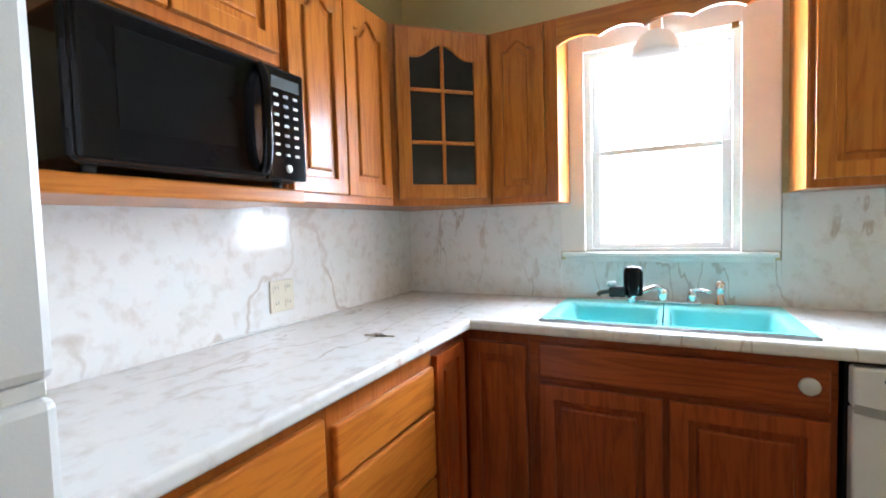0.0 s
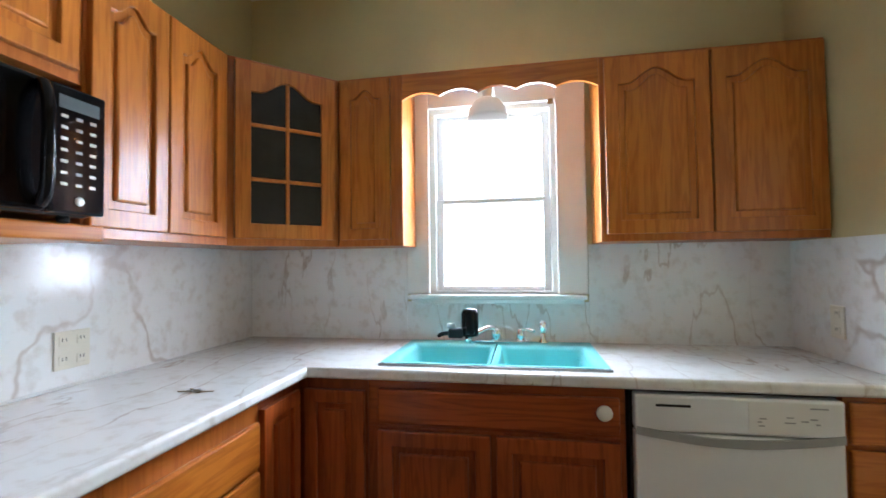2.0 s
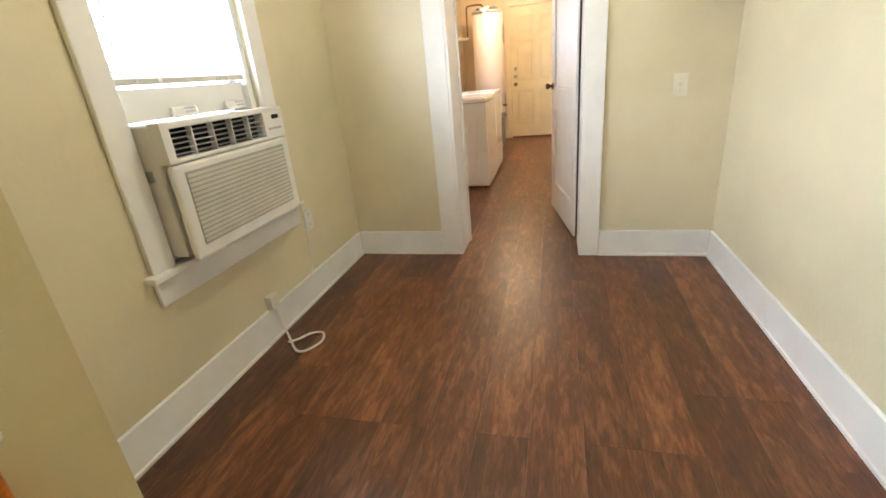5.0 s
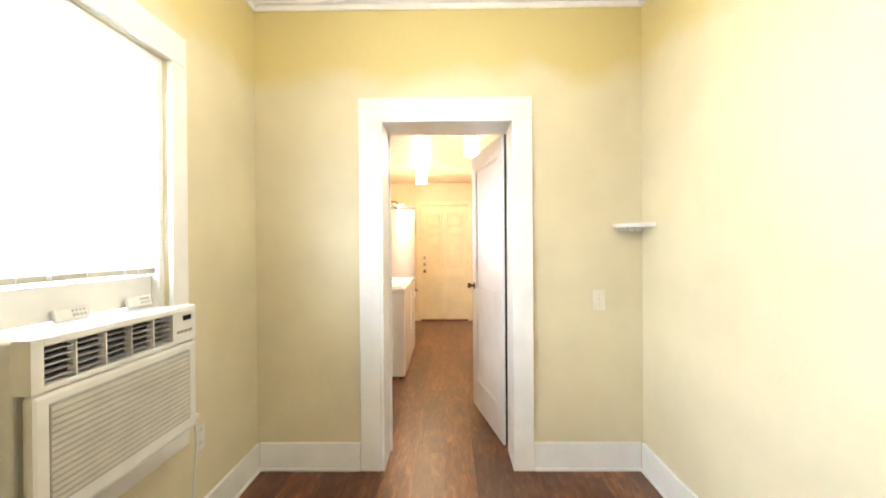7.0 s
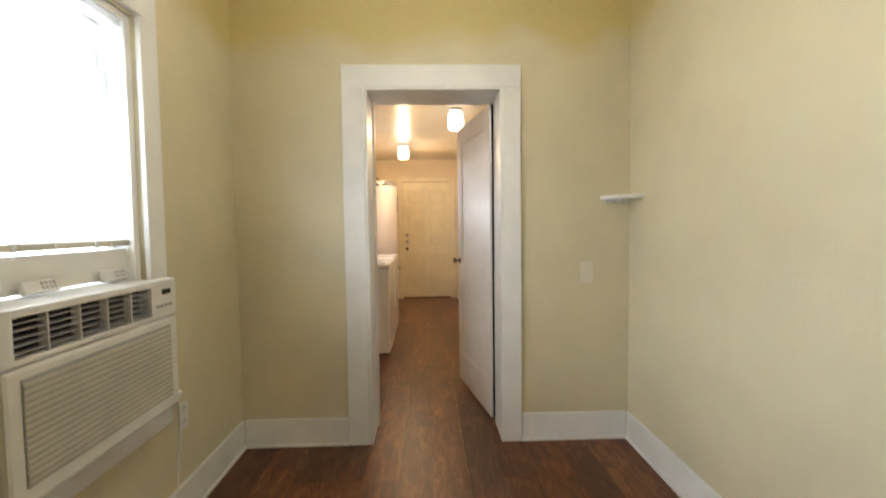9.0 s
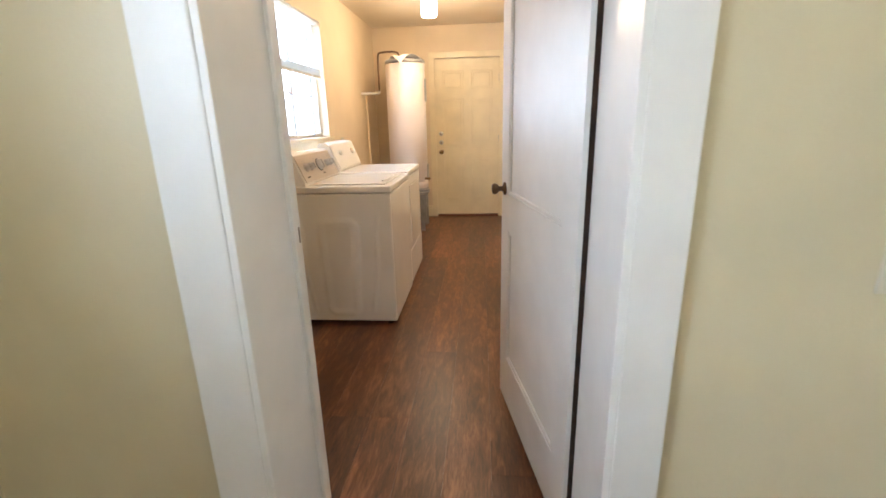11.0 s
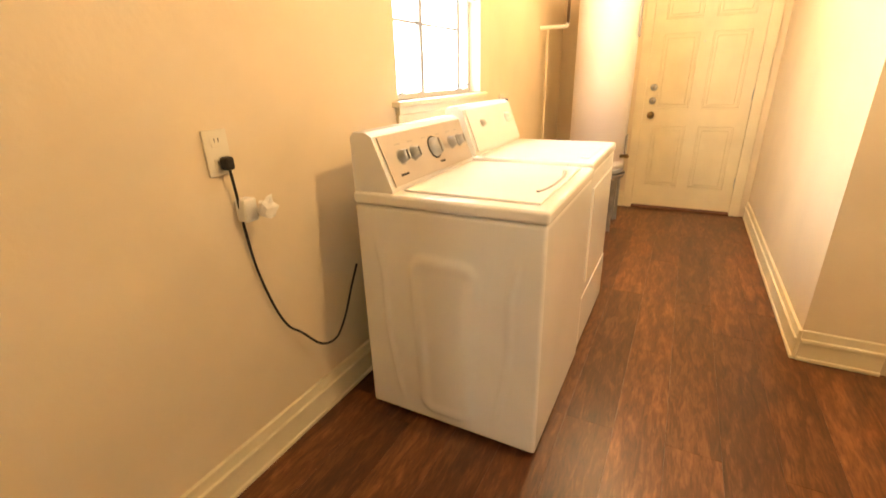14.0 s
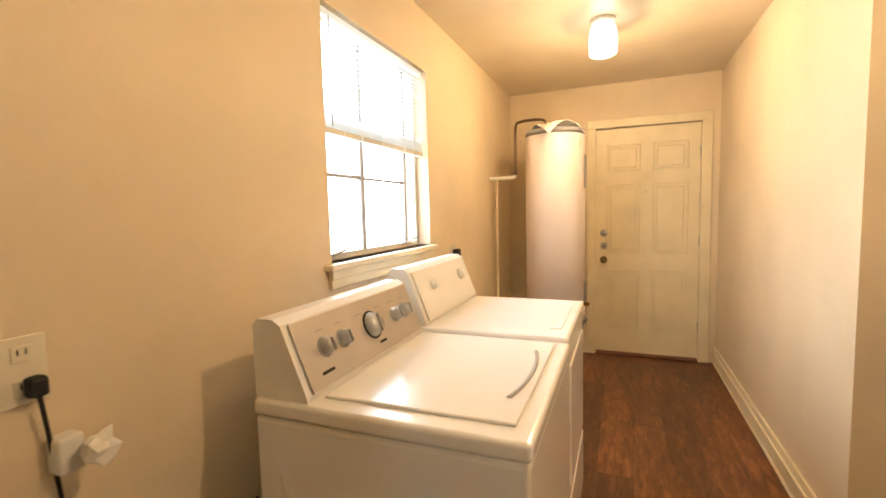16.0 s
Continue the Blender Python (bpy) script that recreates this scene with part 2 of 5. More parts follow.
TURQUOISE = mat("turquoise_enamel", (0.29, 0.73, 0.74), 0.12, vary=0.05, scale=4.0, bump=0)
PINKWHITE = mat("heater_enamel", (0.80, 0.74, 0.72), 0.32, vary=0.02, scale=3.0, bump=0)
PAPER = mat("paper", (0.80, 0.77, 0.70), 0.7, vary=0.04, scale=9.0, bump=0)
BLIND = mat("blind_slat", (0.82, 0.82, 0.80), 0.4, vary=0.02, scale=5.0, bump=0)
BLADE = oak("fan_blade_wood", (1.2, 14, 14), (0.33, 0.165, 0.045), (0.12, 0.048, 0.012), 0.4, 0.12)
bt, bmix = BLIND.node_tree.nodes.new("ShaderNodeBsdfTranslucent"), BLIND.node_tree.nodes.new("ShaderNodeMixShader")
bt.inputs[0].default_value, bmix.inputs[0].default_value = (0.86, 0.87, 0.86, 1), 0.5
BLIND.node_tree.links.new(BLIND.node_tree.nodes["Principled BSDF"].outputs[0], bmix.inputs[1])
BLIND.node_tree.links.new(bt.outputs[0], bmix.inputs[2])
BLIND.node_tree.links.new(bmix.outputs[0], BLIND.node_tree.nodes["Material Output"].inputs[0])
PANE = glass("window_glass")
LIT = glow("lit_shade", (1.0, 0.86, 0.66), 6.5)
LIT_SMALL = glow("lit_ribbed_glass", (0.80, 0.76, 0.70), 0.22)
LIT_FAN = glow("lit_fan_shade", (1.0, 0.95, 0.85), 7.0)
SKYCARD = glow("bright_sky", (0.96, 0.98, 1.0), 2.6)
DISPLAY = glow("green_display", (0.004, 0.012, 0.006), 0.15)


def planks(name):
    """Printed plank: long smoky figure, fine streaks and a tone of its own for each board."""
    m = bpy.data.materials.new(name)
    m.use_nodes = True
    n, l = m.node_tree.nodes, m.node_tree.links
    b = n["Principled BSDF"]
    tc, oi, add, comb = n.new("ShaderNodeTexCoord"), n.new("ShaderNodeObjectInfo"), n.new("ShaderNodeVectorMath"), n.new("ShaderNodeCombineXYZ")
    for i, k in enumerate((37.0, 11.0, 5.0)):
        mu = n.new("ShaderNodeMath")
        mu.operation, mu.inputs[1].default_value = "MULTIPLY", k
        l.new(oi.outputs["Random"], mu.inputs[0])
        l.new(mu.outputs[0], comb.inputs[i])
    l.new(tc.outputs["Object"], add.inputs[0])
    l.new(comb.outputs[0], add.inputs[1])
    total = None
    for stretch, scale, detail, weight in (((6.5, 30, 1), 1.0, 5.0, 0.45), ((20, 110, 1), 1.0, 4.0, 0.27), ((1.6, 5.0, 1), 1.0, 3.0, 0.28)):
        mp, ns, mu = n.new("ShaderNodeMapping"), n.new("ShaderNodeTexNoise"), n.new("ShaderNodeMath")
        mp.inputs["Scale"].default_value = stretch
        ns.inputs["Scale"].default_value, ns.inputs["Detail"].default_value, ns.inputs["Distortion"].default_value = scale, detail, 0.8
        mu.operation, mu.inputs[1].default_value = "MULTIPLY_ADD", weight
        mu.inputs[2].default_value = 0.0
        l.new(add.outputs[0], mp.inputs[0])
        l.new(mp.outputs[0], ns.inputs[0])
        l.new(ns.outputs[0], mu.inputs[0])
        if total:
            l.new(total.outputs[0], mu.inputs[2])
        total = mu
    rp = n.new("ShaderNodeValToRGB")
    rp.color_ramp.elements[0].color, rp.color_ramp.elements[1].color = (0.026, 0.010, 0.005, 1), (0.27, 0.115, 0.046, 1)
    rp.color_ramp.elements[0].position, rp.color_ramp.elements[1].position = 0.31, 0.70
    mid = rp.color_ramp.elements.new(0.5)
    mid.color = (0.110, 0.0385, 0.0145, 1)
    l.new(total.outputs[0], rp.inputs[0])
    hs, vr = n.new("ShaderNodeHueSaturation"), n.new("ShaderNodeMapRange")
    vr.inputs["To Min"].default_value, vr.inputs["To Max"].default_value = 0.78, 1.25
    l.new(oi.outputs["Random"], vr.inputs[0])
    l.new(vr.outputs[0], hs.inputs["Value"])
    l.new(rp.outputs[0], hs.inputs["Color"])
    l.new(hs.outputs[0], b.inputs["Base Color"])
    b.inputs["Roughness"].default_value = 0.36
    bp = n.new("ShaderNodeBump")
    bp.inputs["Strength"].default_value, bp.inputs["Distance"].default_value = 0.15, 0.002
    l.new(total.outputs[0], bp.inputs["Height"])
    l.new(bp.outputs[0], b.inputs["Normal"])
    return m


FLOOR = planks("vinyl_plank")


# ---- mesh helpers ----
def box(bm, x0, y0, z0, x1, y1, z1, bev=0.0, seg=2, m=None):
    """Adds a box with rounded edges to bm."""
    t = bmesh.new()
    bmesh.ops.create_cube(t, size=1)
    for v in t.verts:
        v.co = Vector(((x0 + x1) / 2 + v.co.x * (x1 - x0), (y0 + y1) / 2 + v.co.y * (y1 - y0), (z0 + z1) / 2 + v.co.z * (z1 - z0)))
    if bev:
        bmesh.ops.bevel(t, geom=t.edges[:], offset=bev, segments=seg, profile=0.5, affect="EDGES")
    join(bm, t, m)
    return bm


def join(bm, t, m=None):
    if m is not None:
        bmesh.ops.transform(t, matrix=m, verts=t.verts)
    me = bpy.data.meshes.new("tmp")
    t.to_mesh(me)
    t.free()
    bm.from_mesh(me)
    bpy.data.meshes.remove(me)


def prism(bm, pts, y0, y1, bev=0.0, m=None):
    """Extrudes an outline of (x, z) points from y0 (front) to y1; bev rounds the front edge."""
    t = bmesh.new()
    f = t.faces.new([t.verts.new((x, y0, z)) for x, z in pts])
    g = bmesh.ops.extrude_face_region(t, geom=[f])
    for v in g["geom"]:
        if isinstance(v, bmesh.types.BMVert):
            v.co.y = y1
    bmesh.ops.recalc_face_normals(t, faces=t.faces)
    if bev:
        e = [e for e in t.edges if all(abs(v.co.y - y0) < 1e-6 for v in e.verts)]
        bmesh.ops.bevel(t, geom=e, offset=bev, segments=2, profile=0.5, affect="EDGES")
    join(bm, t, m)
    return bm


def lathe(bm, prof, n=24, m=None):
    """Turns a profile of (radius, height) about z."""
    t = bmesh.new()
    rings = []
    for r, z in prof:
        rings.append([t.verts.new((max(r, 1e-4) * math.cos(2 * math.pi * i / n), max(r, 1e-4) * math.sin(2 * math.pi * i / n), z)) for i in range(n)])
    for a, b in zip(rings, rings[1:]):
        for i in range(n):
            t.faces.new((a[i], a[(i + 1) % n], b[(i + 1) % n], b[i]))
    for r, flip in ((rings[0], True), (rings[-1], False)):
        if (r[0].co - r[n // 2].co).length > 0.002:
            t.faces.new(r[::-1] if flip else r)
    bmesh.ops.recalc_face_normals(t, faces=t.faces)
    for f in t.faces:
        f.smooth = True
    join(bm, t, m)
    return bm


def tube(bm, pts, r, n=8, steps=6):
    """A round tube along a smooth line through the points."""
    p = [Vector(q) for q in pts]
    line = []
    for i in range(len(p) - 1):
        a, b, c, d = p[max(i - 1, 0)], p[i], p[i + 1], p[min(i + 2, len(p) - 1)]
        for k in range(steps):
            u = k / steps
            line.append(0.5 * (2 * b + (c - a) * u + (2 * a - 5 * b + 4 * c - d) * u * u + (3 * b - a - 3 * c + d) * u ** 3))
    line.append(p[-1])
    t = bmesh.new()
    rings = []
    for i, q in enumerate(line):
        d = (line[min(i + 1, len(line) - 1)] - line[max(i - 1, 0)]).normalized()
        s = d.cross(Vector((0.13, 0.21, 0.97))).normalized()
        w = d.cross(s)
        rings.append([t.verts.new(q + r * (math.cos(2 * math.pi * k / n) * s + math.sin(2 * math.pi * k / n) * w)) for k in range(n)])
    for a, b in zip(rings, rings[1:]):
        for i in range(n):
            f = t.faces.new((a[i], a[(i + 1) % n], b[(i + 1) % n], b[i]))
            f.smooth = True
    t.faces.new(rings[0][::-1])
    t.faces.new(rings[-1])
    bmesh.ops.recalc_face_normals(t, faces=t.faces)
    join(bm, t)
    return bm


def thing(name, x, y, z, label, category, group=""):
    """The Empty at a thing's base."""
    return tagged(at_place(new(name), x, y, z), label, category, group)


def at_place(ob, x, y, z):
    ob.location = (x, y, z)
    return ob


def home(ob):
    p = Vector((0, 0, 0))
    while ob:
        p += Vector(ob.location)
        ob = ob.parent
    return p


def part(name, bm, material, parent=None, label=""):
    """Links bm, built in the room's coordinates, as one mesh under its thing."""
    me = bpy.data.meshes.new(name)
    if parent:
        bmesh.ops.translate(bm, verts=bm.verts, vec=-home(parent))
    bm.to_mesh(me)
    bm.free()
    me.materials.append(material)
    ob = new(name, me)
    ob.parent = parent
    return tagged(ob, label) if label else ob


def cube(name, x0, y0, z0, x1, y1, z1, material, parent=None, bev=0.0, label="", seg=2):
    return part(name, box(bmesh.new(), x0, y0, z0, x1, y1, z1, bev, seg), material, parent, label)


def single(name, bm, material, label, category, group="", kind=""):
    """A thing of one mesh, its origin at the middle of its base."""
    bm.verts.ensure_lookup_table()
    lo = [min(v.co[i] for v in bm.verts) for i in range(3)]
    hi = [max(v.co[i] for v in bm.verts) for i in range(3)]
    base = Vector(((lo[0] + hi[0]) / 2, (lo[1] + hi[1]) / 2, lo[2]))
    bmesh.ops.translate(bm, verts=bm.verts, vec=-base)
    ob = part(name, bm, material)
    ob.location = base
    return tagged(ob, label, category, group, kind)


def struct(name, bm, material, label, category):
    return tagged(part(name, bm, material), label, category, "", "structure")


def boxes(*rows, bev=0.0):
    bm = bmesh.new()
    for r in rows:
        box(bm, *r, bev)
    return bm


# ---- plan ----
KX, KC = 2.606, 2.75              # kitchen: arch wall's near face, ceiling
AX = 2.728                        # arch wall's dining face
DN, DS, DX, DC = 0.22, -2.045, 5.165, 2.75
LX, LN, LS, LE, LC = 5.45, 0.365, -1.385, 10.43, 2.43
JX, KS = 8.05, -5.4               # corner of the laundry passage; kitchen's unseen far wall, placed to weaken bounce
DOOR_N, DOOR_S, DOOR_T = -0.515, -1.305, 2.06


def wall_with_hole(name, axis, a0, a1, b0, b1, z1, hole, material, label):
    """A wall along an axis from a0 to a1, b0 to b1 thick, with one opening (from, to, bottom, top)."""
    h0, h1, hz0, hz1 = hole
    bm = bmesh.new()
    for p, q, zb, zt in ((a0, h0, 0, z1), (h1, a1, 0, z1), (h0, h1, 0, hz0), (h0, h1, hz1, z1)):
        if q - p > 1e-4 and zt - zb > 1e-4:
            if axis == "x":
                box(bm, p, b0, zb, q, b1, zt)
            else:
                box(bm, b0, p, zb, b1, q, zt)
    return struct(name, bm, material, label, "wall")


wall_with_hole("wall_kitchen_north", "x", -0.15, KX, 0, 0.2, KC, (0.985, 1.615, 1.14, 2.08), YELLOW, "yellow painted kitchen wall with the sink window")
struct("wall_kitchen_west", boxes((-0.15, KS, 0, 0, 0, KC)), YELLOW, "yellow painted kitchen wall behind the cabinets", "wall")
# south wall is out of view; its distance only keeps bounced light low
struct("wall_kitchen_south", boxes((-0.15, KS - 0.15, 0, AX, KS, KC)), YELLOW, "unseen yellow wall closing the kitchen, set far back to lessen bounced light", "wall")
wall_with_hole("wall_dining_north", "x", AX, LX, DN, DN + 0.2, DC, (3.60, 4.345, 0.60, 2.075), DINING, "yellow painted dining wall with the window")
struct("wall_dining_south", boxes((AX, DS - 0.15, 0, LX, DS, DC)), DINING, "cream and yellow painted plain dining wall", "wall")
wall_with_hole("wall_dining_east", "y", DS, DN, DX, LX, DC, (DOOR_S, DOOR_N, 0, DOOR_T), DINING, "yellow painted wall round the laundry doorway")
wall_with_hole("wall_laundry_north", "x", LX, LE + 0.15, LN, LN + 0.16, LC, (7.515, 8.44, 1.165, 2.115), CREAM, "cream painted laundry wall with the window")
wall_with_hole("wall_laundry_east", "y", -2.6, LN, LE, LE + 0.15, LC, (-1.255, -0.415, 0, 2.045), CREAM, "cream painted end wall with the back door")
struct("wall_laundry_south", boxes((JX, LS - 0.12, 0, LE, LS, LC)), CREAM, "cream painted plain passage wall", "wall")
struct("wall_laundry_return", boxes((JX, -2.6, 0, JX + 0.12, LS - 0.12, LC)), CREAM, "cream painted wall turning the corner", "wall")
struct("wall_laundry_back", boxes((LX, -2.75, 0, LE, -2.6, LC)), CREAM, "plain cream painted wall", "wall")
struct("ceiling_kitchen", boxes((-0.15, KS - 0.15, KC, AX, 0.2, KC + 0.1)), CEIL, "white textured kitchen ceiling", "ceiling")
struct("ceiling_dining", boxes((AX, DS - 0.15, DC, LX, DN + 0.2, DC + 0.1)), CEIL, "off-white stippled dining ceiling", "ceiling")
struct("ceiling_laundry", boxes((LX, -2.75, LC, LE + 0.15, LN + 0.16, LC + 0.1)), mat("laundry_ceiling_paint", (0.70, 0.62, 0.48), 0.36, vary=0.03, scale=3), "cream painted laundry ceiling", "ceiling")
struct("wall_laundry_west", boxes((LX - 0.12, -2.75, 0, LX, DS - 0.15, LC)), CREAM, "plain cream painted wall", "wall")

# arch between kitchen and dining
bm = bmesh.new()
A0, A1, SPR = -0.575, -2.1, 1.75
outline = [(0.0, KC), (KS, KC), (KS, 0), (A1, 0), (A1, SPR)]
curve = [(0.0, 0.0), (0.02, 0.05), (0.055, 0.09), (0.13, 0.125), (0.26, 0.165), (0.42, 0.20), (0.60, 0.225), (0.7625, 0.23)]
outline += [(A1 + u, SPR + v) for u, v in curve[1:]] + [(A0 - u, SPR + v) for u, v in reversed(curve[:-1])]
outline += [(A0, 0), (0.0, 0)]
t = bmesh.new()
f = t.faces.new([t.verts.new((KX, y, z)) for y, z in outline])
g = bmesh.ops.extrude_face_region(t, geom=[f])
for v in g["geom"]:
    if isinstance(v, bmesh.types.BMVert):
        v.co.x = AX
bmesh.ops.recalc_face_normals(t, faces=t.faces)
join(bm, t)
box(bm, KX, 0, 0, AX, DN + 0.2, KC)
struct("wall_arch", bm, YELLOW, "yellow painted wall with a low arched opening", "wall")

# outside
struct("ground", boxes((-3, 0.56, -0.3, 14, 6, -0.2)), mat("lawn", (0.06, 0.10, 0.03), 0.9, vary=0.2, scale=3), "plain grass outside the windows", "ground")
struct("backdrop", boxes((-3, 2.2, -0.2, 14, 2.25, 5)), SKYCARD, "bright white overcast sky", "sky")


# ---- kitchen ----
def opening(w, h, s, rise, n=14):
    """Outline of a panel's opening: square below, cathedral arch above."""
    top = h - s - rise
    pts = [(s, s), (w - s, s)]
    for i in range(n + 1):
        u = 1 - 2 * i / n
        z = top + (rise * (0.5 + 0.5 * math.cos(math.pi * u / 0.8)) if abs(u) < 0.8 else 0)
        pts.append((w / 2 + u * (w / 2 - s), z))
    return pts


def ring(bm, w, h, inner, y0, y1, m):
    """The frame between a rectangle and an inner outline that starts below left, below right."""
    t = bmesh.new()
    outer = [(0, 0), (w, 0)]
    k = len(inner)
    for i, (x, z) in enumerate(inner[2:]):
        outer.append((w, h) if i == 0 else (0, h) if i == k - 3 else (x, h))
    vo = [t.verts.new((x, y0, z)) for x, z in outer]
    vi = [t.verts.new((x, y0, z)) for x, z in inner]
    fs = [t.faces.new((vo[i], vo[(i + 1) % k], vi[(i + 1) % k], vi[i])) for i in range(k)]
    g = bmesh.ops.extrude_face_region(t, geom=fs)
    for v in g["geom"]:
        if isinstance(v, bmesh.types.BMVert):
            v.co.y = y1
    bmesh.ops.recalc_face_normals(t, faces=t.faces)
    e = [e for e in t.edges if len(e.link_faces) == 2 and all(abs(v.co.y - y0) < 1e-6 for v in e.verts) and e.calc_face_angle(0) > 1]
    bmesh.ops.bevel(t, geom=e, offset=0.004, segments=2, profile=0.5, affect="EDGES")
    join(bm, t, m)


def shrink(pts, d, w, h):
    cx, cz = w / 2, h / 2
    out = []
    for x, z in pts:
        fx = 1 - d / max(abs(q - cx) for q, _ in pts)
        fz = (abs(z - cz) - d) / max(abs(z - cz), 1e-6)
        out.append((cx + (x - cx) * fx, cz + (z - cz) * fz))
    return out


def panel_door(parent, m, w, h, arched, material, s=0.055):
    """A raised-panel door: stiles and rails, and a fielded panel."""
    rise = min(0.06, w * 0.17) if arched else 0.0
    inner = opening(w, h, s, rise)
    bm = bmesh.new()
    ring(bm, w, h, inner, -0.021, 0.0, m)
    ob = part("door", bm, material, parent)
    bm = bmesh.new()
    prism(bm, inner, -0.008, -0.001, m=m)
    prism(bm, shrink(inner, 0.024, w, h), -0.018, -0.008, 0.008, m=m)
    part("raised_panel", bm, material, ob)
    return ob


def drawer(parent, m, w, h, material):
    bm = bmesh.new()
    box(bm, 0, -0.021, 0, w, 0, h, 0.007, 2, m)
    return part("drawer_front", bm, material, parent)


def west(y, z, x):
    """Local x runs north along the west wall's cabinets; the front faces east."""
    return Matrix.Translation((x, y, z)) @ Matrix.Rotation(radians(90), 4, "Z")


def north(x, z, y):
    return Matrix.Translation((x, y, z))


UB, UT, UF, UY = 1.376, 2.15, 0.285, -0.262

cab = thing("wall_cabinet", 0.15, -1.58, 1.80, "honey oak cabinet with two arched doors above the microwave", "cabinet")
cube("body", 0.002, -1.97, 1.785, UF, -1.195, UT, OAK_DARK, cab, 0.002)
panel_door(cab, west(-1.895, 1.815, UF), 0.345, 0.315, True, OAK_V, 0.05)
panel_door(cab, west(-1.542, 1.815, UF), 0.325, 0.315, True, OAK_V, 0.05)

cab = thing("wall_cabinet", 0.15, -0.9, UB, "glossy honey oak wall cabinet with two arched doors", "cabinet")
cube("body", 0.002, -1.193, UB, UF, -0.592, UT, OAK_DARK, cab, 0.002)
panel_door(cab, west(-1.183, UB + 0.03, UF), 0.268, UT - UB - 0.045, True, OAK_V)
panel_door(cab, west(-0.908, UB + 0.03, UF), 0.285, UT - UB - 0.045, True, OAK_V)

# corner cabinet with a glazed door
cab = thing("corner_wall_cabinet", 0.2, -0.2, UB, "honey oak corner cabinet with an arched six-pane glass door", "cabinet")
PX, PY, QX, QY = UF, -0.59, 0.612, UY
bm = bmesh.new()
t = bmesh.new()
f = t.faces.new([t.verts.new((x, y, UB)) for x, y in ((0.002, -0.002), (0.002, PY), (PX, PY), (QX, QY), (QX, -0.002))])
g = bmesh.ops.extrude_face_region(t, geom=[f])
for v in g["geom"]:
    if isinstance(v, bmesh.types.BMVert):
        v.co.z = UT
bmesh.ops.recalc_face_normals(t, faces=t.faces)
join(bm, t)
part("body", bm, OAK_DARK, cab)
dl = math.hypot(QX - PX, QY - PY)
dm = Matrix.Translation((PX, PY, UB + 0.03)) @ Matrix.Rotation(math.atan2(QY - PY, QX - PX), 4, "Z") @ Matrix.Translation((0.022, -0.002, 0))
dw, dh = dl - 0.044, UT - UB - 0.045
bm = bmesh.new()
inner = opening(dw, dh, 0.062, 0.06)
ring(bm, dw, dh, inner, -0.021, 0, dm)
gd = part("door", bm, OAK_V, cab)
# opaque pane on a solid body: the interior's dimness is in its colour
part("glass_pane", prism(bmesh.new(), inner, -0.009, -0.005, m=dm), DIM_PANE, gd, "opaque glass pane with the dim interior put into its dark colour")
bm = bmesh.new()
box(bm, dw / 2 - 0.008, -0.018, 0.062, dw / 2 + 0.008, -0.009, dh - 0.065, 0.003, 1, dm)
part("muntin", bm, OAK_V, gd)
for k in (0.335, 0.645):
    bm = bmesh.new()
    box(bm, 0.062, -0.0175, dh * k - 0.008, dw - 0.062, -0.009, dh * k + 0.008, 0.003, 1, dm)
    part("muntin", bm, OAK_X, gd)

cab = thing("wall_cabinet", 0.76, -0.13, UB, "narrow honey oak wall cabinet beside the sink window", "cabinet")
cube("body", 0.616, UY, UB, 0.915, -0.002, UT, OAK_DARK, cab, 0.002)
panel_door(cab, north(0.632, UB + 0.03, UY), 0.235, UT - UB - 0.045, True, OAK_V, 0.05)
cube("side_panel", 0.915, UY, UB, 0.921, -0.002, UT, OAK_V, cab, 0.001)

cab = thing("wall_cabinet", 2.18, -0.13, UB, "wide honey oak wall cabinet with two arched doors", "cabinet")
cube("body", 1.775, UY, UB, KX - 0.003, -0.002, UT, OAK_DARK, cab, 0.002)
panel_door(cab, north(1.79, UB + 0.03, UY), 0.398, UT - UB - 0.045, True, OAK_V)
panel_door(cab, north(2.196, UB + 0.03, UY), 0.398, UT - UB - 0.045, True, OAK_V)
cube("side_panel", 1.769, UY, UB, 1.775, -0.002, UT, OAK_V, cab, 0.001)

# scalloped valance
n = 60
pts = [(0.922, UT), (0.922, 2.03)]
for i in range(n + 1):
    u = i / n
    pts.append((0.925 + u * 0.84, 2.035 + 0.022 * abs(math.sin(math.pi * u * 5)) ** 0.8 + 0.012 * math.sin(math.pi * u)))
pts += [(1.768, 2.03), (1.768, UT)]
bm = prism(bmesh.new(), pts[::-1], UY, UY + 0.02)
single("valance", bm, OAK_X, "honey oak valance with a scalloped lower edge", "valance")

# microwave on its shelf
single("microwave_shelf", box(bmesh.new(), 0.002, -1.97, 1.362, 0.365, -1.196, 1.404, 0.006), OAK_Y, "oak shelf board under the microwave", "shelf")
mw = thing("microwave", 0.21, -1.53, 1.412, "black microwave oven standing on the oak shelf", "microwave")
cube("body", 0.03, -1.805, 1.416, 0.40, -1.247, 1.718, BLACK, mw, 0.022, seg=4)
for y in (-1.76, -1.30):
    for x in (0.08, 0.36):
        part("foot", lathe(bmesh.new(), [(0.012, 0), (0.014, 0.012)], 12, Matrix.Translation((x, y, 1.404))), BLACK_MATT, mw)
dr = cube("door", 0.40, -1.803, 1.42, 0.425, -1.385, 1.715, BLACK, mw, 0.012, seg=4)
cube("window", 0.4235, -1.735, 1.485, 0.4265, -1.47, 1.675, OVEN_GLASS, dr, 0.001, "dark mesh-backed window")
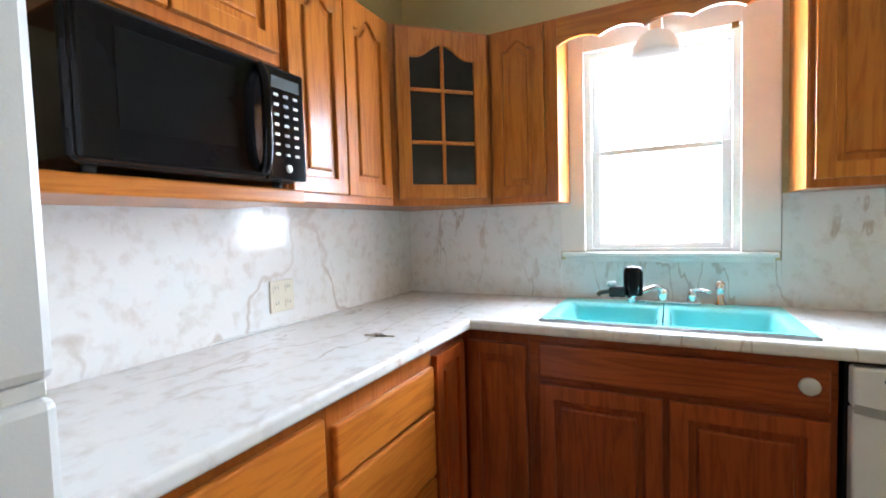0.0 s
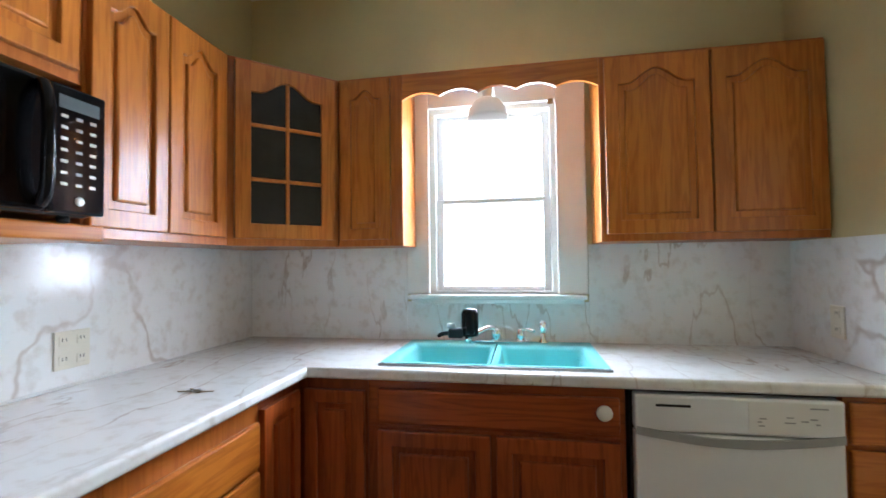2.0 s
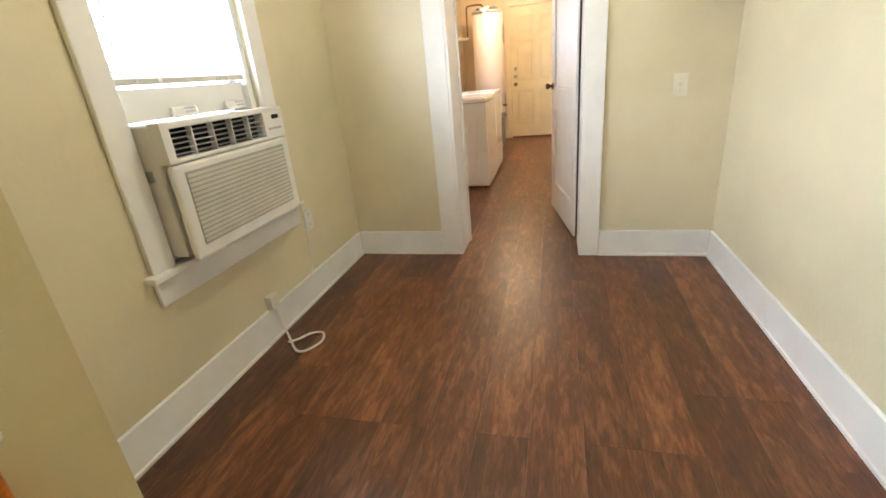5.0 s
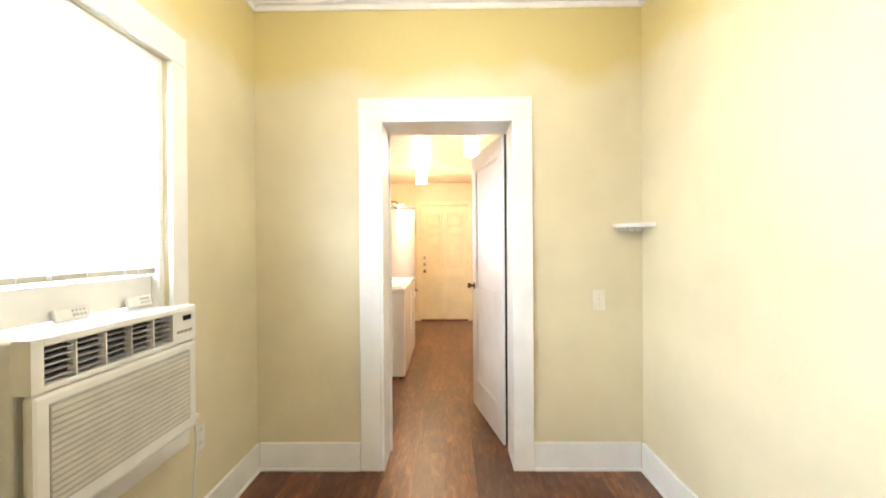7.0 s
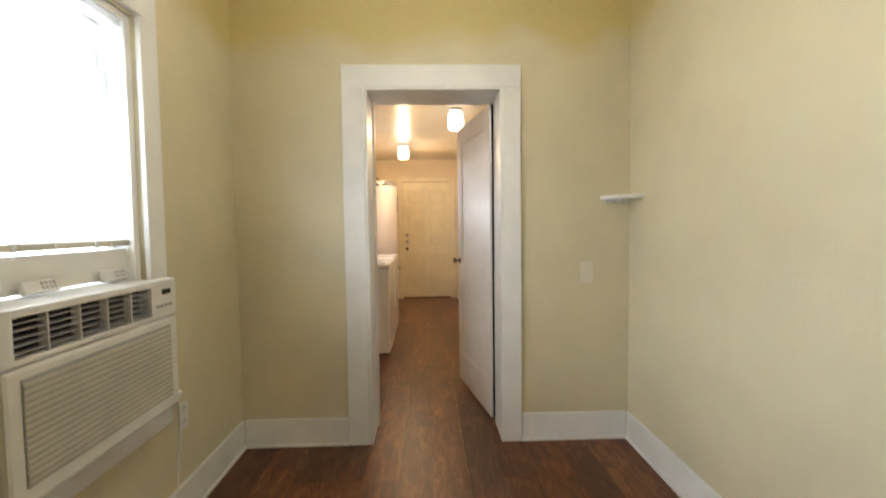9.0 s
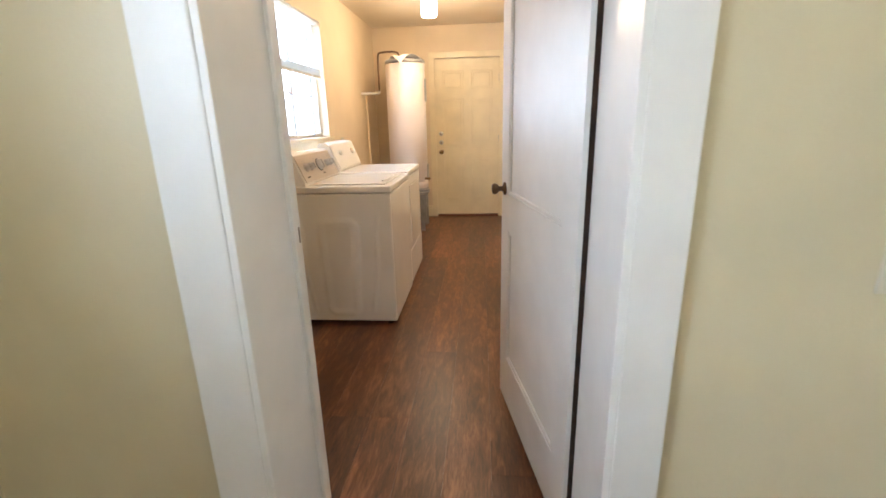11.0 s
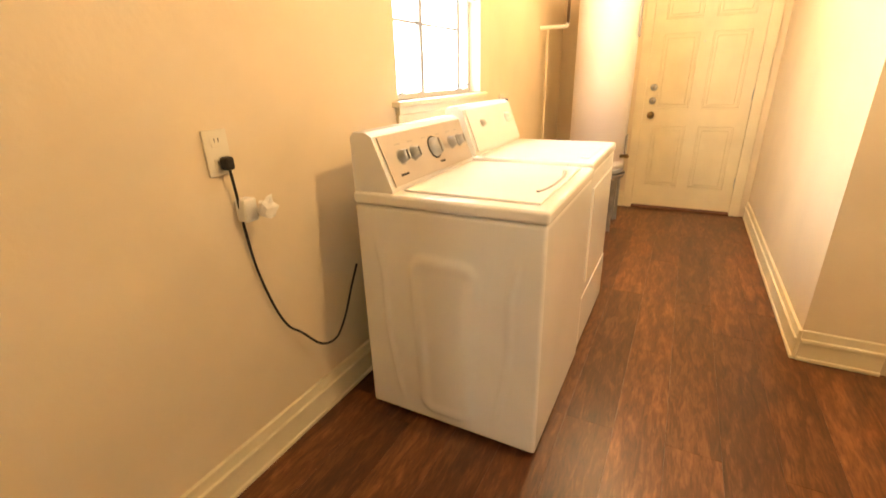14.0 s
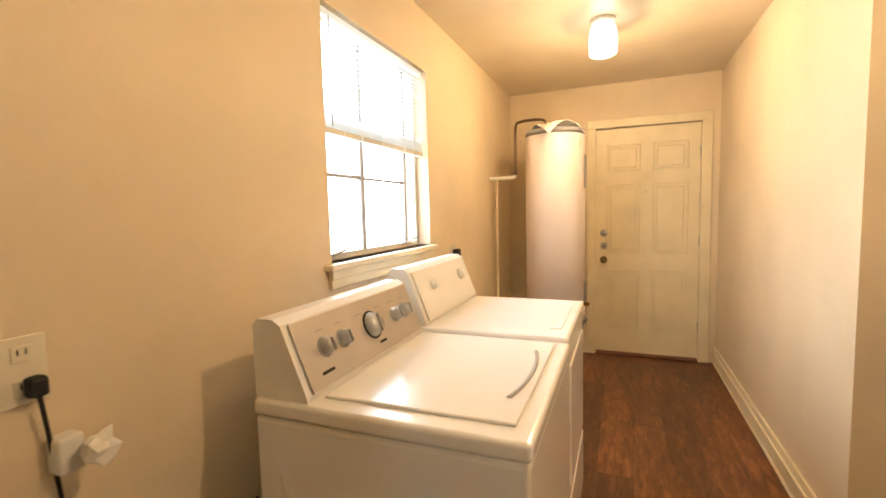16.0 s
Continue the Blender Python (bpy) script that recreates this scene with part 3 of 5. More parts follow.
bm = tube(bmesh.new(), [(0.43, -1.405, 1.70), (0.452, -1.41, 1.66), (0.458, -1.412, 1.57), (0.452, -1.41, 1.47), (0.43, -1.405, 1.435)], 0.013, 10)
part("handle", bm, BLACK, dr, "black bowed handle")
cp = cube("control_panel", 0.40, -1.382, 1.42, 0.424, -1.249, 1.715, BLACK, mw, 0.006)
cube("display", 0.4235, -1.365, 1.66, 0.4255, -1.268, 1.69, DISPLAY, cp, 0, "dim green clock display")
for r in range(7):
    for c in range(3):
        y, z = -1.362 + c * 0.034, 1.637 - r * 0.026
        cube("button", 0.4235, y + 0.003, z + 0.002, 0.4255, y + 0.019, z + 0.0095, GREY if c == 1 else BEIGE, cp, 0.001)
part("button", lathe(bmesh.new(), [(0.001, 0), (0.011, 0), (0.011, 0.003), (0.001, 0.003)], 16, Matrix.Translation((0.4235, -1.315, 1.45)) @ Matrix.Rotation(radians(90), 4, "Y")), PLASTIC, cp)

# refrigerator
fr = thing("refrigerator", 0.4, -2.37, 0, "white top-freezer refrigerator with a pebbled finish", "refrigerator")
cube("body", 0.04, -2.75, 0.03, 0.68, -1.985, 1.70, FRIDGE, fr, 0.01)
cube("fridge_door", 0.69, -2.752, 0.10, 0.752, -1.983, 1.108, FRIDGE, fr, 0.012)
cube("freezer_door", 0.69, -2.752, 1.128, 0.752, -1.983, 1.70, FRIDGE, fr, 0.012)
cube("gasket", 0.678, -2.74, 0.11, 0.692, -1.995, 1.69, BLACK_MATT, fr)
cube("hinge", 0.70, -2.03, 1.109, 0.742, -1.99, 1.127, PLASTIC, fr, 0.002)
cube("toe_grille", 0.64, -2.74, 0.0, 0.70, -1.995, 0.09, GREY, fr, 0.004)

# worktop in one piece with the sink's cut-out
CX0, CY0 = 0.652, -0.64
xs, ys = [0.0, CX0, 0.93, 1.72, KX - 0.002], [-1.965, CY0, -0.555, -0.085, 0.0]
bm = bmesh.new()
vs = {}
for i in range(4):
    for j in range(4):
        if (j == 0 and i > 0) or (i == 2 and j == 2):
            continue
        q = []
        for a, b in ((i, j), (i + 1, j), (i + 1, j + 1), (i, j + 1)):
            if (a, b) not in vs:
                vs[a, b] = bm.verts.new((xs[a] + (0.001 if a == 0 else 0), ys[b] - (0.001 if b == 4 else 0), 0.915))
            q.append(vs[a, b])
        bm.faces.new(q)
g = bmesh.ops.extrude_face_region(bm, geom=bm.faces[:])
for v in g["geom"]:
    if isinstance(v, bmesh.types.BMVert):
        v.co.z = 0.875
bmesh.ops.recalc_face_normals(bm, faces=bm.faces)
e = [e for e in bm.edges if abs(e.verts[0].co.z - e.verts[1].co.z) < 1e-6 and
     (all(abs(v.co.y - CY0) < 1e-4 and v.co.x >= CX0 - 1e-4 for v in e.verts) or all(abs(v.co.x - CX0) < 1e-4 and v.co.y <= CY0 + 1e-4 for v in e.verts))]
bmesh.ops.bevel(bm, geom=e, offset=0.012, segments=4, profile=0.5, affect="EDGES")
single("worktop", bm, MARBLE_TOP, "L-shaped marble-look laminate worktop with a rounded edge", "worktop")

# splashbacks
struct("splashback_west", boxes((0.001, -1.965, 0.916, 0.014, -0.001, UB - 0.001)), MARBLE_WALL, "glossy marble-look laminate splashback", "splashback")
struct("splashback_north", boxes((0.0145, -0.012, 0.916, 0.872, -0.001, UB - 0.001)), MARBLE_WALL, "glossy marble-look laminate splashback", "splashback")
struct("splashback_sink", boxes((0.8725, -0.012, 0.916, 1.7475, -0.001, 1.105)), MARBLE_WALL, "marble-look laminate splashback behind the sink", "splashback")
struct("splashback_east", boxes((1.748, -0.012, 0.916, KX - 0.013, -0.001, UB - 0.001)), MARBLE_WALL, "marble-look laminate splashback above the dishwasher", "splashback")
struct("splashback_return", boxes((KX - 0.012, -0.572, 0.916, KX - 0.001, -0.002, 1.372)), MARBLE_WALL, "marble-look laminate panel on the arch wall", "splashback")
single("joint_strip", box(bmesh.new(), 0.014, -1.30, 0.9155, 0.021, -0.80, 0.925, 0.002), PLASTIC, "white sealing strip along the splashback", "sealant")

# base cabinets
BZ0, BZ1 = 0.10, 0.872
cab = thing("base_cabinet", 0.3, -1.68, 0, "oak base cabinet with drawers beside the refrigerator", "cabinet")
cube("body", 0.02, -1.965, BZ0, 0.60, -1.41, BZ1, OAK_DARK, cab, 0.002)
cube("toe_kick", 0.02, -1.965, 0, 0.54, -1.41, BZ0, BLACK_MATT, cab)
for z0, z1 in ((0.66, 0.835), (0.40, 0.645), (0.13, 0.385)):
    drawer(cab, west(-1.95, z0, 0.60), 0.52, z1 - z0, OAK_Y)
cab = thing("base_cabinet", 0.3, -1.14, 0, "honey oak drawer cabinet with slab fronts", "cabinet")
cube("body", 0.02, -1.408, BZ0, 0.60, -0.872, BZ1, OAK_DARK, cab, 0.002)
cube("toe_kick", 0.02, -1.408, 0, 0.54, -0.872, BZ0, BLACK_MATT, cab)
for z0, z1 in ((0.66, 0.80), (0.42, 0.645), (0.13, 0.405)):
    drawer(cab, west(-1.395, z0, 0.60), 0.508, z1 - z0, OAK_Y)
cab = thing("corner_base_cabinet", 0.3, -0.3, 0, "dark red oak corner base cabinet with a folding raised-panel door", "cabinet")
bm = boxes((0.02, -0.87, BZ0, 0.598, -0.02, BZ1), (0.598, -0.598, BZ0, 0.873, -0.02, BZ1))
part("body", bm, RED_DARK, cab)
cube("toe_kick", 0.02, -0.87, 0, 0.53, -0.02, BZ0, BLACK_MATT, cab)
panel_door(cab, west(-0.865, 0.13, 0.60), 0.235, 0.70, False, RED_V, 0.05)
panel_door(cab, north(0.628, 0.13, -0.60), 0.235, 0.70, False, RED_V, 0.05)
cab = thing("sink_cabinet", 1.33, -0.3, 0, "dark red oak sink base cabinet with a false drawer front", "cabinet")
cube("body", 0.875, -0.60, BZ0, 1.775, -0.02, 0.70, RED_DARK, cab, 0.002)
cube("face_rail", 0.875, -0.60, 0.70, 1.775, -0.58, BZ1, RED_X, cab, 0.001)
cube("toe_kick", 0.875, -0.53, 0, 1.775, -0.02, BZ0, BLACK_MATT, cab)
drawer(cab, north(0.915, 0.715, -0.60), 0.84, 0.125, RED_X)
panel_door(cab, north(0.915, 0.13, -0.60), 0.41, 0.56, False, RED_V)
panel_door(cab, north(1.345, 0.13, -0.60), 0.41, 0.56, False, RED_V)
part("knob", lathe(bmesh.new(), [(0.026, 0), (0.026, 0.006), (0.022, 0.01), (0.001, 0.011)], 24, Matrix.Translation((1.705, -0.621, 0.79)) @ Matrix.Rotation(radians(90), 4, "X")), PLASTIC, cab, "round white plastic cover disc")
cab = thing("base_cabinet", 2.51, -0.3, 0, "narrow oak cabinet with three drawers beside the dishwasher", "cabinet")
cube("body", 2.412, -0.60, BZ0, KX - 0.003, -0.02, BZ1, OAK_DARK, cab, 0.002)
cube("toe_kick", 2.412, -0.53, 0, KX - 0.003, -0.02, BZ0, OAK_DARK, cab)
for z0, z1 in ((0.725, 0.855), (0.445, 0.71), (0.165, 0.43)):
    drawer(cab, north(2.422, z0, -0.60), 0.178, z1 - z0, OAK_X)

# dishwasher
dwm = thing("dishwasher", 2.09, -0.3, 0, "white built-in dishwasher with a curved grey handle strip", "dishwasher")
cube("body", 1.79, -0.59, 0.10, 2.403, -0.03, 0.868, BLACK_MATT, dwm)
cube("door", 1.797, -0.635, 0.11, 2.397, -0.592, 0.742, COOL_WHITE, dwm, 0.006)
cpn = cube("control_panel", 1.797, -0.64, 0.746, 2.397, -0.592, 0.862, COOL_WHITE, dwm, 0.008)
bm = bmesh.new()
for i in range(16):
    u0, u1 = i / 16, (i + 1) / 16
    z0, z1 = 0.735 - 0.03 * math.sin(math.pi * u0), 0.735 - 0.03 * math.sin(math.pi * u1)
    vv = [bm.verts.new(c) for c in ((1.80 + 0.594 * u0, -0.643, z0), (1.80 + 0.594 * u1, -0.643, z1), (1.80 + 0.594 * u1, -0.643, z1 + 0.026), (1.80 + 0.594 * u0, -0.643, z0 + 0.026))]
    bm.faces.new(vv)
bmesh.ops.remove_doubles(bm, verts=bm.verts, dist=1e-5)
g = bmesh.ops.extrude_face_region(bm, geom=bm.faces[:])
for v in g["geom"]:
    if isinstance(v, bmesh.types.BMVert):
        v.co.y = -0.633
bmesh.ops.recalc_face_normals(bm, faces=bm.faces)
part("handle", bm, GREY, dwm, "curved grey handle strip")
cube("label_plate", 1.86, -0.642, 0.826, 1.965, -0.639, 0.834, BLACK_MATT, cpn, 0.001, "small dark maker's strip")
cube("touch_panel", 2.13, -0.6415, 0.757, 2.385, -0.6395, 0.853, APPLIANCE, cpn, 0.0008, "slightly greyer touch panel")
for x, z, wd in ((2.155, 0.79, 0.012), (2.157, 0.778, 0.018), (2.16, 0.80, 0.02), (2.235, 0.806, 0.02), (2.23, 0.79, 0.03), (2.275, 0.796, 0.02), (2.30, 0.803, 0.02), (2.315, 0.788, 0.012)):
    cube("printed_mark", x, -0.6425, z, x + wd, -0.6412, z + 0.004, GREY, cpn)
cube("label_plate", 2.30, -0.642, 0.835, 2.35, -0.639, 0.84, GREY, cpn, 0.001)
cube("badge", 2.27, -0.6375, 0.16, 2.33, -0.634, 0.172, BLACK_MATT, dwm, 0.001, "small dark badge")
cube("kick_plate", 1.80, -0.55, 0, 2.395, -0.53, 0.105, BLACK_MATT, dwm)

# double sink
sk = thing("double_sink", 1.325, -0.32, 0.75, "turquoise enamel double-bowl sink set into the worktop", "sink")
def basin(bm, x0, x1, y0, y1, zt, zb, tp):
    a = [bm.verts.new(c) for c in ((x0, y0, zt), (x1, y0, zt), (x1, y1, zt), (x0, y1, zt))]
    b = [bm.verts.new(c) for c in ((x0 + tp, y0 + tp, zb), (x1 - tp, y0 + tp, zb), (x1 - tp, y1 - tp, zb), (x0 + tp, y1 - tp, zb))]
    for i in range(4):
        bm.faces.new((a[i], b[i], b[(i + 1) % 4], a[(i + 1) % 4]))
    bm.faces.new(b)
    return a
SX0, SX1, SY0, SY1, SM = 0.912, 1.738, -0.573, -0.066, 1.325
bm = bmesh.new()
gx, gy = [SX0, SX0 + 0.045, SM - 0.02, SM + 0.02, SX1 - 0.045, SX1], [SY0, SY0 + 0.04, SY1 - 0.10, SY1]
gv = {(i, j): bm.verts.new((gx[i], gy[j], 0.926)) for i in range(6) for j in range(4)}
for i in range(5):
    for j in range(3):
        if j == 1 and i in (1, 3):
            continue
        bm.faces.new((gv[i, j], gv[i + 1, j], gv[i + 1, j + 1], gv[i, j + 1]))
for i in (1, 3):
    basin(bm, gx[i], gx[i + 1], gy[1], gy[2], 0.926, 0.75, 0.03)
bmesh.ops.remove_doubles(bm, verts=bm.verts, dist=1e-5)
bmesh.ops.recalc_face_normals(bm, faces=bm.faces)
e = [e for e in bm.edges if len(e.link_faces) == 2 and e.calc_face_angle(0) > 0.4]
bmesh.ops.bevel(bm, geom=e, offset=0.022, segments=4, profile=0.5, affect="EDGES")
for f in bm.faces:
    f.smooth = True
part("bowl", bm, TURQUOISE, sk)
bm = boxes((SX0 - 0.006, SY0 - 0.006, 0.914, SX1 + 0.006, SY0, 0.924), (SX0 - 0.006, SY1, 0.914, SX1 + 0.006, SY1 + 0.006, 0.924), (SX0 - 0.006, SY0, 0.914, SX0, SY1, 0.924), (SX1, SY0, 0.914, SX1 + 0.006, SY1, 0.924), bev=0.002)
part("rim", bm, STEEL, sk, "thin metal rim")
for x in (1.13, 1.52):
    part("drain", lathe(bmesh.new(), [(0.001, 0), (0.035, 0), (0.04, 0.004), (0.043, 0.0)], 20, Matrix.Translation((x, -0.36, 0.752))), CHROME, sk)

fc = thing("faucet", 1.34, -0.11, 0.927, "chrome two-part kitchen faucet on a long base plate", "faucet")
cube("base_plate", 1.19, -0.135, 0.927, 1.47, -0.085, 0.94, CHROME, fc, 0.006, seg=3)
part("spout", tube(bmesh.new(), [(1.32, -0.11, 0.94), (1.32, -0.11, 0.985), (1.29, -0.15, 1.0), (1.24, -0.21, 0.985), (1.205, -0.25, 0.975)], 0.011, 10), CHROME, fc)
part("cap", lathe(bmesh.new(), [(0.024, 0), (0.024, 0.045), (0.018, 0.052), (0.001, 0.053)], 20, Matrix.Translation((1.32, -0.11, 0.938))), CHROME, fc)
part("valve_body", lathe(bmesh.new(), [(0.022, 0), (0.02, 0.03), (0.014, 0.05), (0.001, 0.055)], 20, Matrix.Translation((1.43, -0.11, 0.938))), CHROME, fc)
part("lever", tube(bmesh.new(), [(1.43, -0.11, 0.985), (1.455, -0.13, 0.992), (1.49, -0.16, 0.988)], 0.008, 8), CHROME, fc)
sp = thing("side_sprayer", 1.53, -0.11, 0.927, "chrome pull-out side sprayer", "sprayer")
part("holder", lathe(bmesh.new(), [(0.024, 0), (0.022, 0.008), (0.014, 0.02), (0.013, 0.045)], 20, Matrix.Translation((1.53, -0.11, 0.927))), CHROME, sp)
part("head", lathe(bmesh.new(), [(0.012, 0.045), (0.017, 0.06), (0.02, 0.085), (0.012, 0.1), (0.001, 0.104)], 20, Matrix.Translation((1.53, -0.11, 0.927))), CHROME, sp)
wf = thing("water_filter", 1.2, -0.25, 0.94, "black tap-mounted water filter cartridge", "water filter")
part("cartridge", lathe(bmesh.new(), [(0.001, 0.975), (0.036, 0.975), (0.038, 0.99), (0.038, 1.075), (0.03, 1.092), (0.001, 1.096)], 24, Matrix.Translation((1.212, -0.23, 0))), BLACK, wf)
cube("adapter", 1.12, -0.27, 0.968, 1.185, -0.22, 1.01, BLACK_MATT, wf, 0.008)
part("dial", lathe(bmesh.new(), [(0.018, 0), (0.018, 0.02), (0.001, 0.022)], 16, Matrix.Translation((1.13, -0.245, 1.01))), STEEL, wf)
part("nozzle", lathe(bmesh.new(), [(0.014, 0.945), (0.016, 0.975)], 16, Matrix.Translation((1.205, -0.235, 0))), CHROME, wf)
part("lever", tube(bmesh.new(), [(1.125, -0.25, 0.99), (1.09, -0.26, 0.985), (1.075, -0.262, 0.975)], 0.009, 8), BLACK_MATT, wf)


def outlet(name, x, y, z, w, h, cols, rows, m, material, label):
    """A wall plate in the local x-z plane, facing -y, with socket faces."""
    ob = thing(name, x, y, z, label, "socket")
    mm = Matrix.Translation((x, y, z)) @ m
    pl = part("plate", box(bmesh.new(), -w / 2, -0.006, 0, w / 2, 0, h, 0.002, 2, mm), material, ob)
    for c in range(cols):
        for r in range(rows):
            cx, cz = -w / 2 + w * (c + 0.5) / cols, h * (r + 0.5) / rows
            fbm = box(bmesh.new(), cx - 0.016, -0.008, cz - 0.015, cx + 0.016, -0.005, cz + 0.015, 0.001, 1, mm)
            part("socket_face", fbm, material, pl)
            for sx in (-0.006, 0.006):
                part("slot", box(bmesh.new(), cx + sx - 0.0012, -0.0085, cz - 0.002, cx + sx + 0.0012, -0.0078, cz + 0.009, 0, 1, mm), BLACK_MATT, pl)
    return ob


R90, RM90 = Matrix.Rotation(radians(90), 4, "Z"), Matrix.Rotation(radians(-90), 4, "Z")
ID = Matrix.Identity(4)
outlet("wall_socket", 0.015, -0.985, 0.975, 0.115, 0.12, 2, 2, R90, IVORY, "ivory four-socket plate on the splashback")
outlet("wall_socket", KX - 0.013, -0.30, 1.0, 0.075, 0.12, 1, 2, RM90, IVORY, "ivory double socket on the end splashback")

# keys on the worktop
ky = thing("bunch_of_keys", 0.47, -0.985, 0.916, "small brass keys lying on the worktop", "keys")
for a, l in ((0.2, 0.05), (2.6, 0.045), (3.4, 0.055)):
    mm = Matrix.Translation((0.47, -0.985, 0.9162 + a * 0.0006)) @ Matrix.Rotation(a, 4, "Z")
    bm = box(bmesh.new(), 0, -0.003, 0, l, 0.003, 0.002, 0, 1, mm)
    lathe(bm, [(0.004, 0), (0.011, 0), (0.011, 0.002), (0.004, 0.002)], 14, mm @ Matrix.Translation((0.008, 0, 0)))
    part("key", bm, BRASS, ky)
part("key_ring", tube(bmesh.new(), [(0.47 + 0.013 * math.cos(i), -0.985 + 0.013 * math.sin(i), 0.921) for i in (0, 1, 2, 3, 4, 5, 6.2)], 0.001, 6), STEEL, ky)

# kitchen window
def sash_window(name, x0, x1, z0, z1, zm, y, glaze_y, label, frame_w=0.045):
    """A sash window in its opening: frame, two sashes, panes."""
    w = tagged(at_place(new(name), (x0 + x1) / 2, y, z0), label, "window", "", "structure")
    bm = boxes((x0, y + 0.02, z0, x0 + 0.03, y + 0.15, z1), (x1 - 0.03, y + 0.02, z0, x1, y + 0.15, z1), (x0 + 0.03, y + 0.02, z1 - 0.03, x1 - 0.03, y + 0.15, z1), (x0 + 0.03, y + 0.02, z0, x1 - 0.03, y + 0.15, z0 + 0.015))
    part("window_frame", bm, WHITE, w)
    for a, b, yy in ((z0 + 0.015, zm + 0.012, glaze_y), (zm - 0.012, z1 - 0.03, glaze_y + 0.03)):
        X0, X1 = x0 + 0.031, x1 - 0.031
        bm = boxes((X0, yy, a, X0 + frame_w, yy + 0.028, b), (X1 - frame_w, yy, a, X1, yy + 0.028, b), (X0 + frame_w, yy, a, X1 - frame_w, yy + 0.028, a + frame_w * 0.7), (X0 + frame_w, yy, b - frame_w * 0.7, X1 - frame_w, yy + 0.028, b), bev=0.003)
        s = part("sash", bm, WHITE, w)
        p = cube("pane", X0 + frame_w - 0.003, yy + 0.012, a + 0.02, X1 - frame_w + 0.003, yy + 0.016, b - 0.02, PANE, s)
        p.visible_shadow = False
    return w


w = sash_window("window_1", 0.985, 1.615, 1.14, 2.08, 1.607, 0.0, 0.05, "white painted sash window over the sink", 0.035)
cube("casing", 0.873, -0.022, 1.142, 0.99, -0.001, 2.16, WHITE, w, 0.004)
cube("casing", 1.61, -0.022, 1.142, 1.745, -0.001, 2.16, WHITE, w, 0.004)
cube("head_casing", 0.99, -0.022, 2.07, 1.61, -0.001, 2.16, WHITE, w, 0.004)
cube("window_sill", 0.885, -0.055, 1.118, 1.735, 0.06, 1.14, WHITE, w, 0.005)
cube("apron", 0.895, -0.02, 1.095, 1.725, -0.013, 1.118, WHITE, w, 0.002)
part("curtain_bracket", box(bmesh.new(), 1.575, -0.03, 2.05, 1.60, -0.021, 2.075, 0.002), BRASS, w)

sl = thing("sink_light", 1.298, -0.15, 1.975, "ribbed glass bell shade light under the valance", "lamp")
prof, n = [(0.092, 1.955), (0.088, 1.975), (0.078, 2.01), (0.056, 2.04), (0.026, 2.056), (0.022, 2.053), (0.053, 2.037), (0.074, 2.008), (0.084, 1.975), (0.088, 1.955)], 36
bm = lathe(bmesh.new(), prof, n, Matrix.Translation((1.298, -0.15, 0)))
for v in bm.verts:
    d = Vector((v.co.x - 1.298, v.co.y + 0.15, 0))
    k = round(math.atan2(d.y, d.x) / (2 * math.pi) * n) % 2
    v.co += d * (0.03 if k else -0.02)
part("shade", bm, LIT_SMALL, sl, "lit ribbed frosted glass")
part("socket", lathe(bmesh.new(), [(0.02, 2.05), (0.024, 2.065), (0.024, 2.1), (0.001, 2.105)], 20, Matrix.Translation((1.298, -0.15, 0))), PLASTIC, sl)
part("bulb", lathe(bmesh.new(), [(0.001, 1.985), (0.018, 1.99), (0.026, 2.01), (0.018, 2.035), (0.012, 2.051)], 16, Matrix.Translation((1.298, -0.15, 0))), LIT_FAN, sl, "glowing bulb")
cube("mount", 1.27, -0.2, 2.1, 1.326, -0.022, 2.115, PLASTIC, sl, 0.003)


# ---- dining room ----
def base_run(name, rows, h, material, parent_label, bead=False):
    """Skirting boards, each length a part; rows are (x0, y0, x1, y1) footprints."""
    ob = tagged(at_place(new(name), rows[0][0], rows[0][1], 0), parent_label, "baseboard", "", "structure")
    for x0, y0, x1, y1 in rows:
        bm = box(bmesh.new(), x0, y0, 0, x1, y1, h, 0.004)
        part("board", bm, material, ob)
        if bead:
            bx, by = (0.010, 0.0) if abs(x1 - x0) < abs(y1 - y0) else (0.0, 0.010)
            part("bead", box(bmesh.new(), x0 - bx, y0 - by, h * 0.62, x1 + bx, y1 + by, h * 0.74, 0.004), material, ob)
        dx, dy = (0.008, 0.0) if abs(x1 - x0) < abs(y1 - y0) else (0.0, 0.008)
        part("shoe_moulding", box(bmesh.new(), x0 - dx, y0 - dy, 0, x1 + dx, y1 + dy, 0.018, 0.004), material, ob)
    return ob


B = 0.018
base_run("baseboard_dining", [(AX + B, DN - B, DX - B, DN - 0.001), (DX - B, -0.39, DX - 0.001, DN - B), (DX - B, DS + B, DX - 0.001, -1.407), (AX, DS + 0.001, DX - B, DS + B), (AX + 0.001, -0.575, AX + B, DN - B), (KX - 0.004, -0.575 - B, AX + B, -0.576)], 0.165, WHITE, "tall white painted baseboard round the dining room")

dwy = DX - 0.001
dc = tagged(at_place(new("door_casing_dining"), DX, -0.9, 0), "white painted casing round the laundry doorway", "door casing", "", "structure")
cube("side_casing", DX - 0.022, -0.515, 0, dwy, -0.393, 2.055, WHITE, dc, 0.004)
cube("side_casing", DX - 0.022, -1.405, 0, dwy, -1.303, 2.055, WHITE, dc, 0.004)
cube("head_casing", DX - 0.026, -1.405, 2.055, dwy, -0.393, 2.178, WHITE, dc, 0.004)
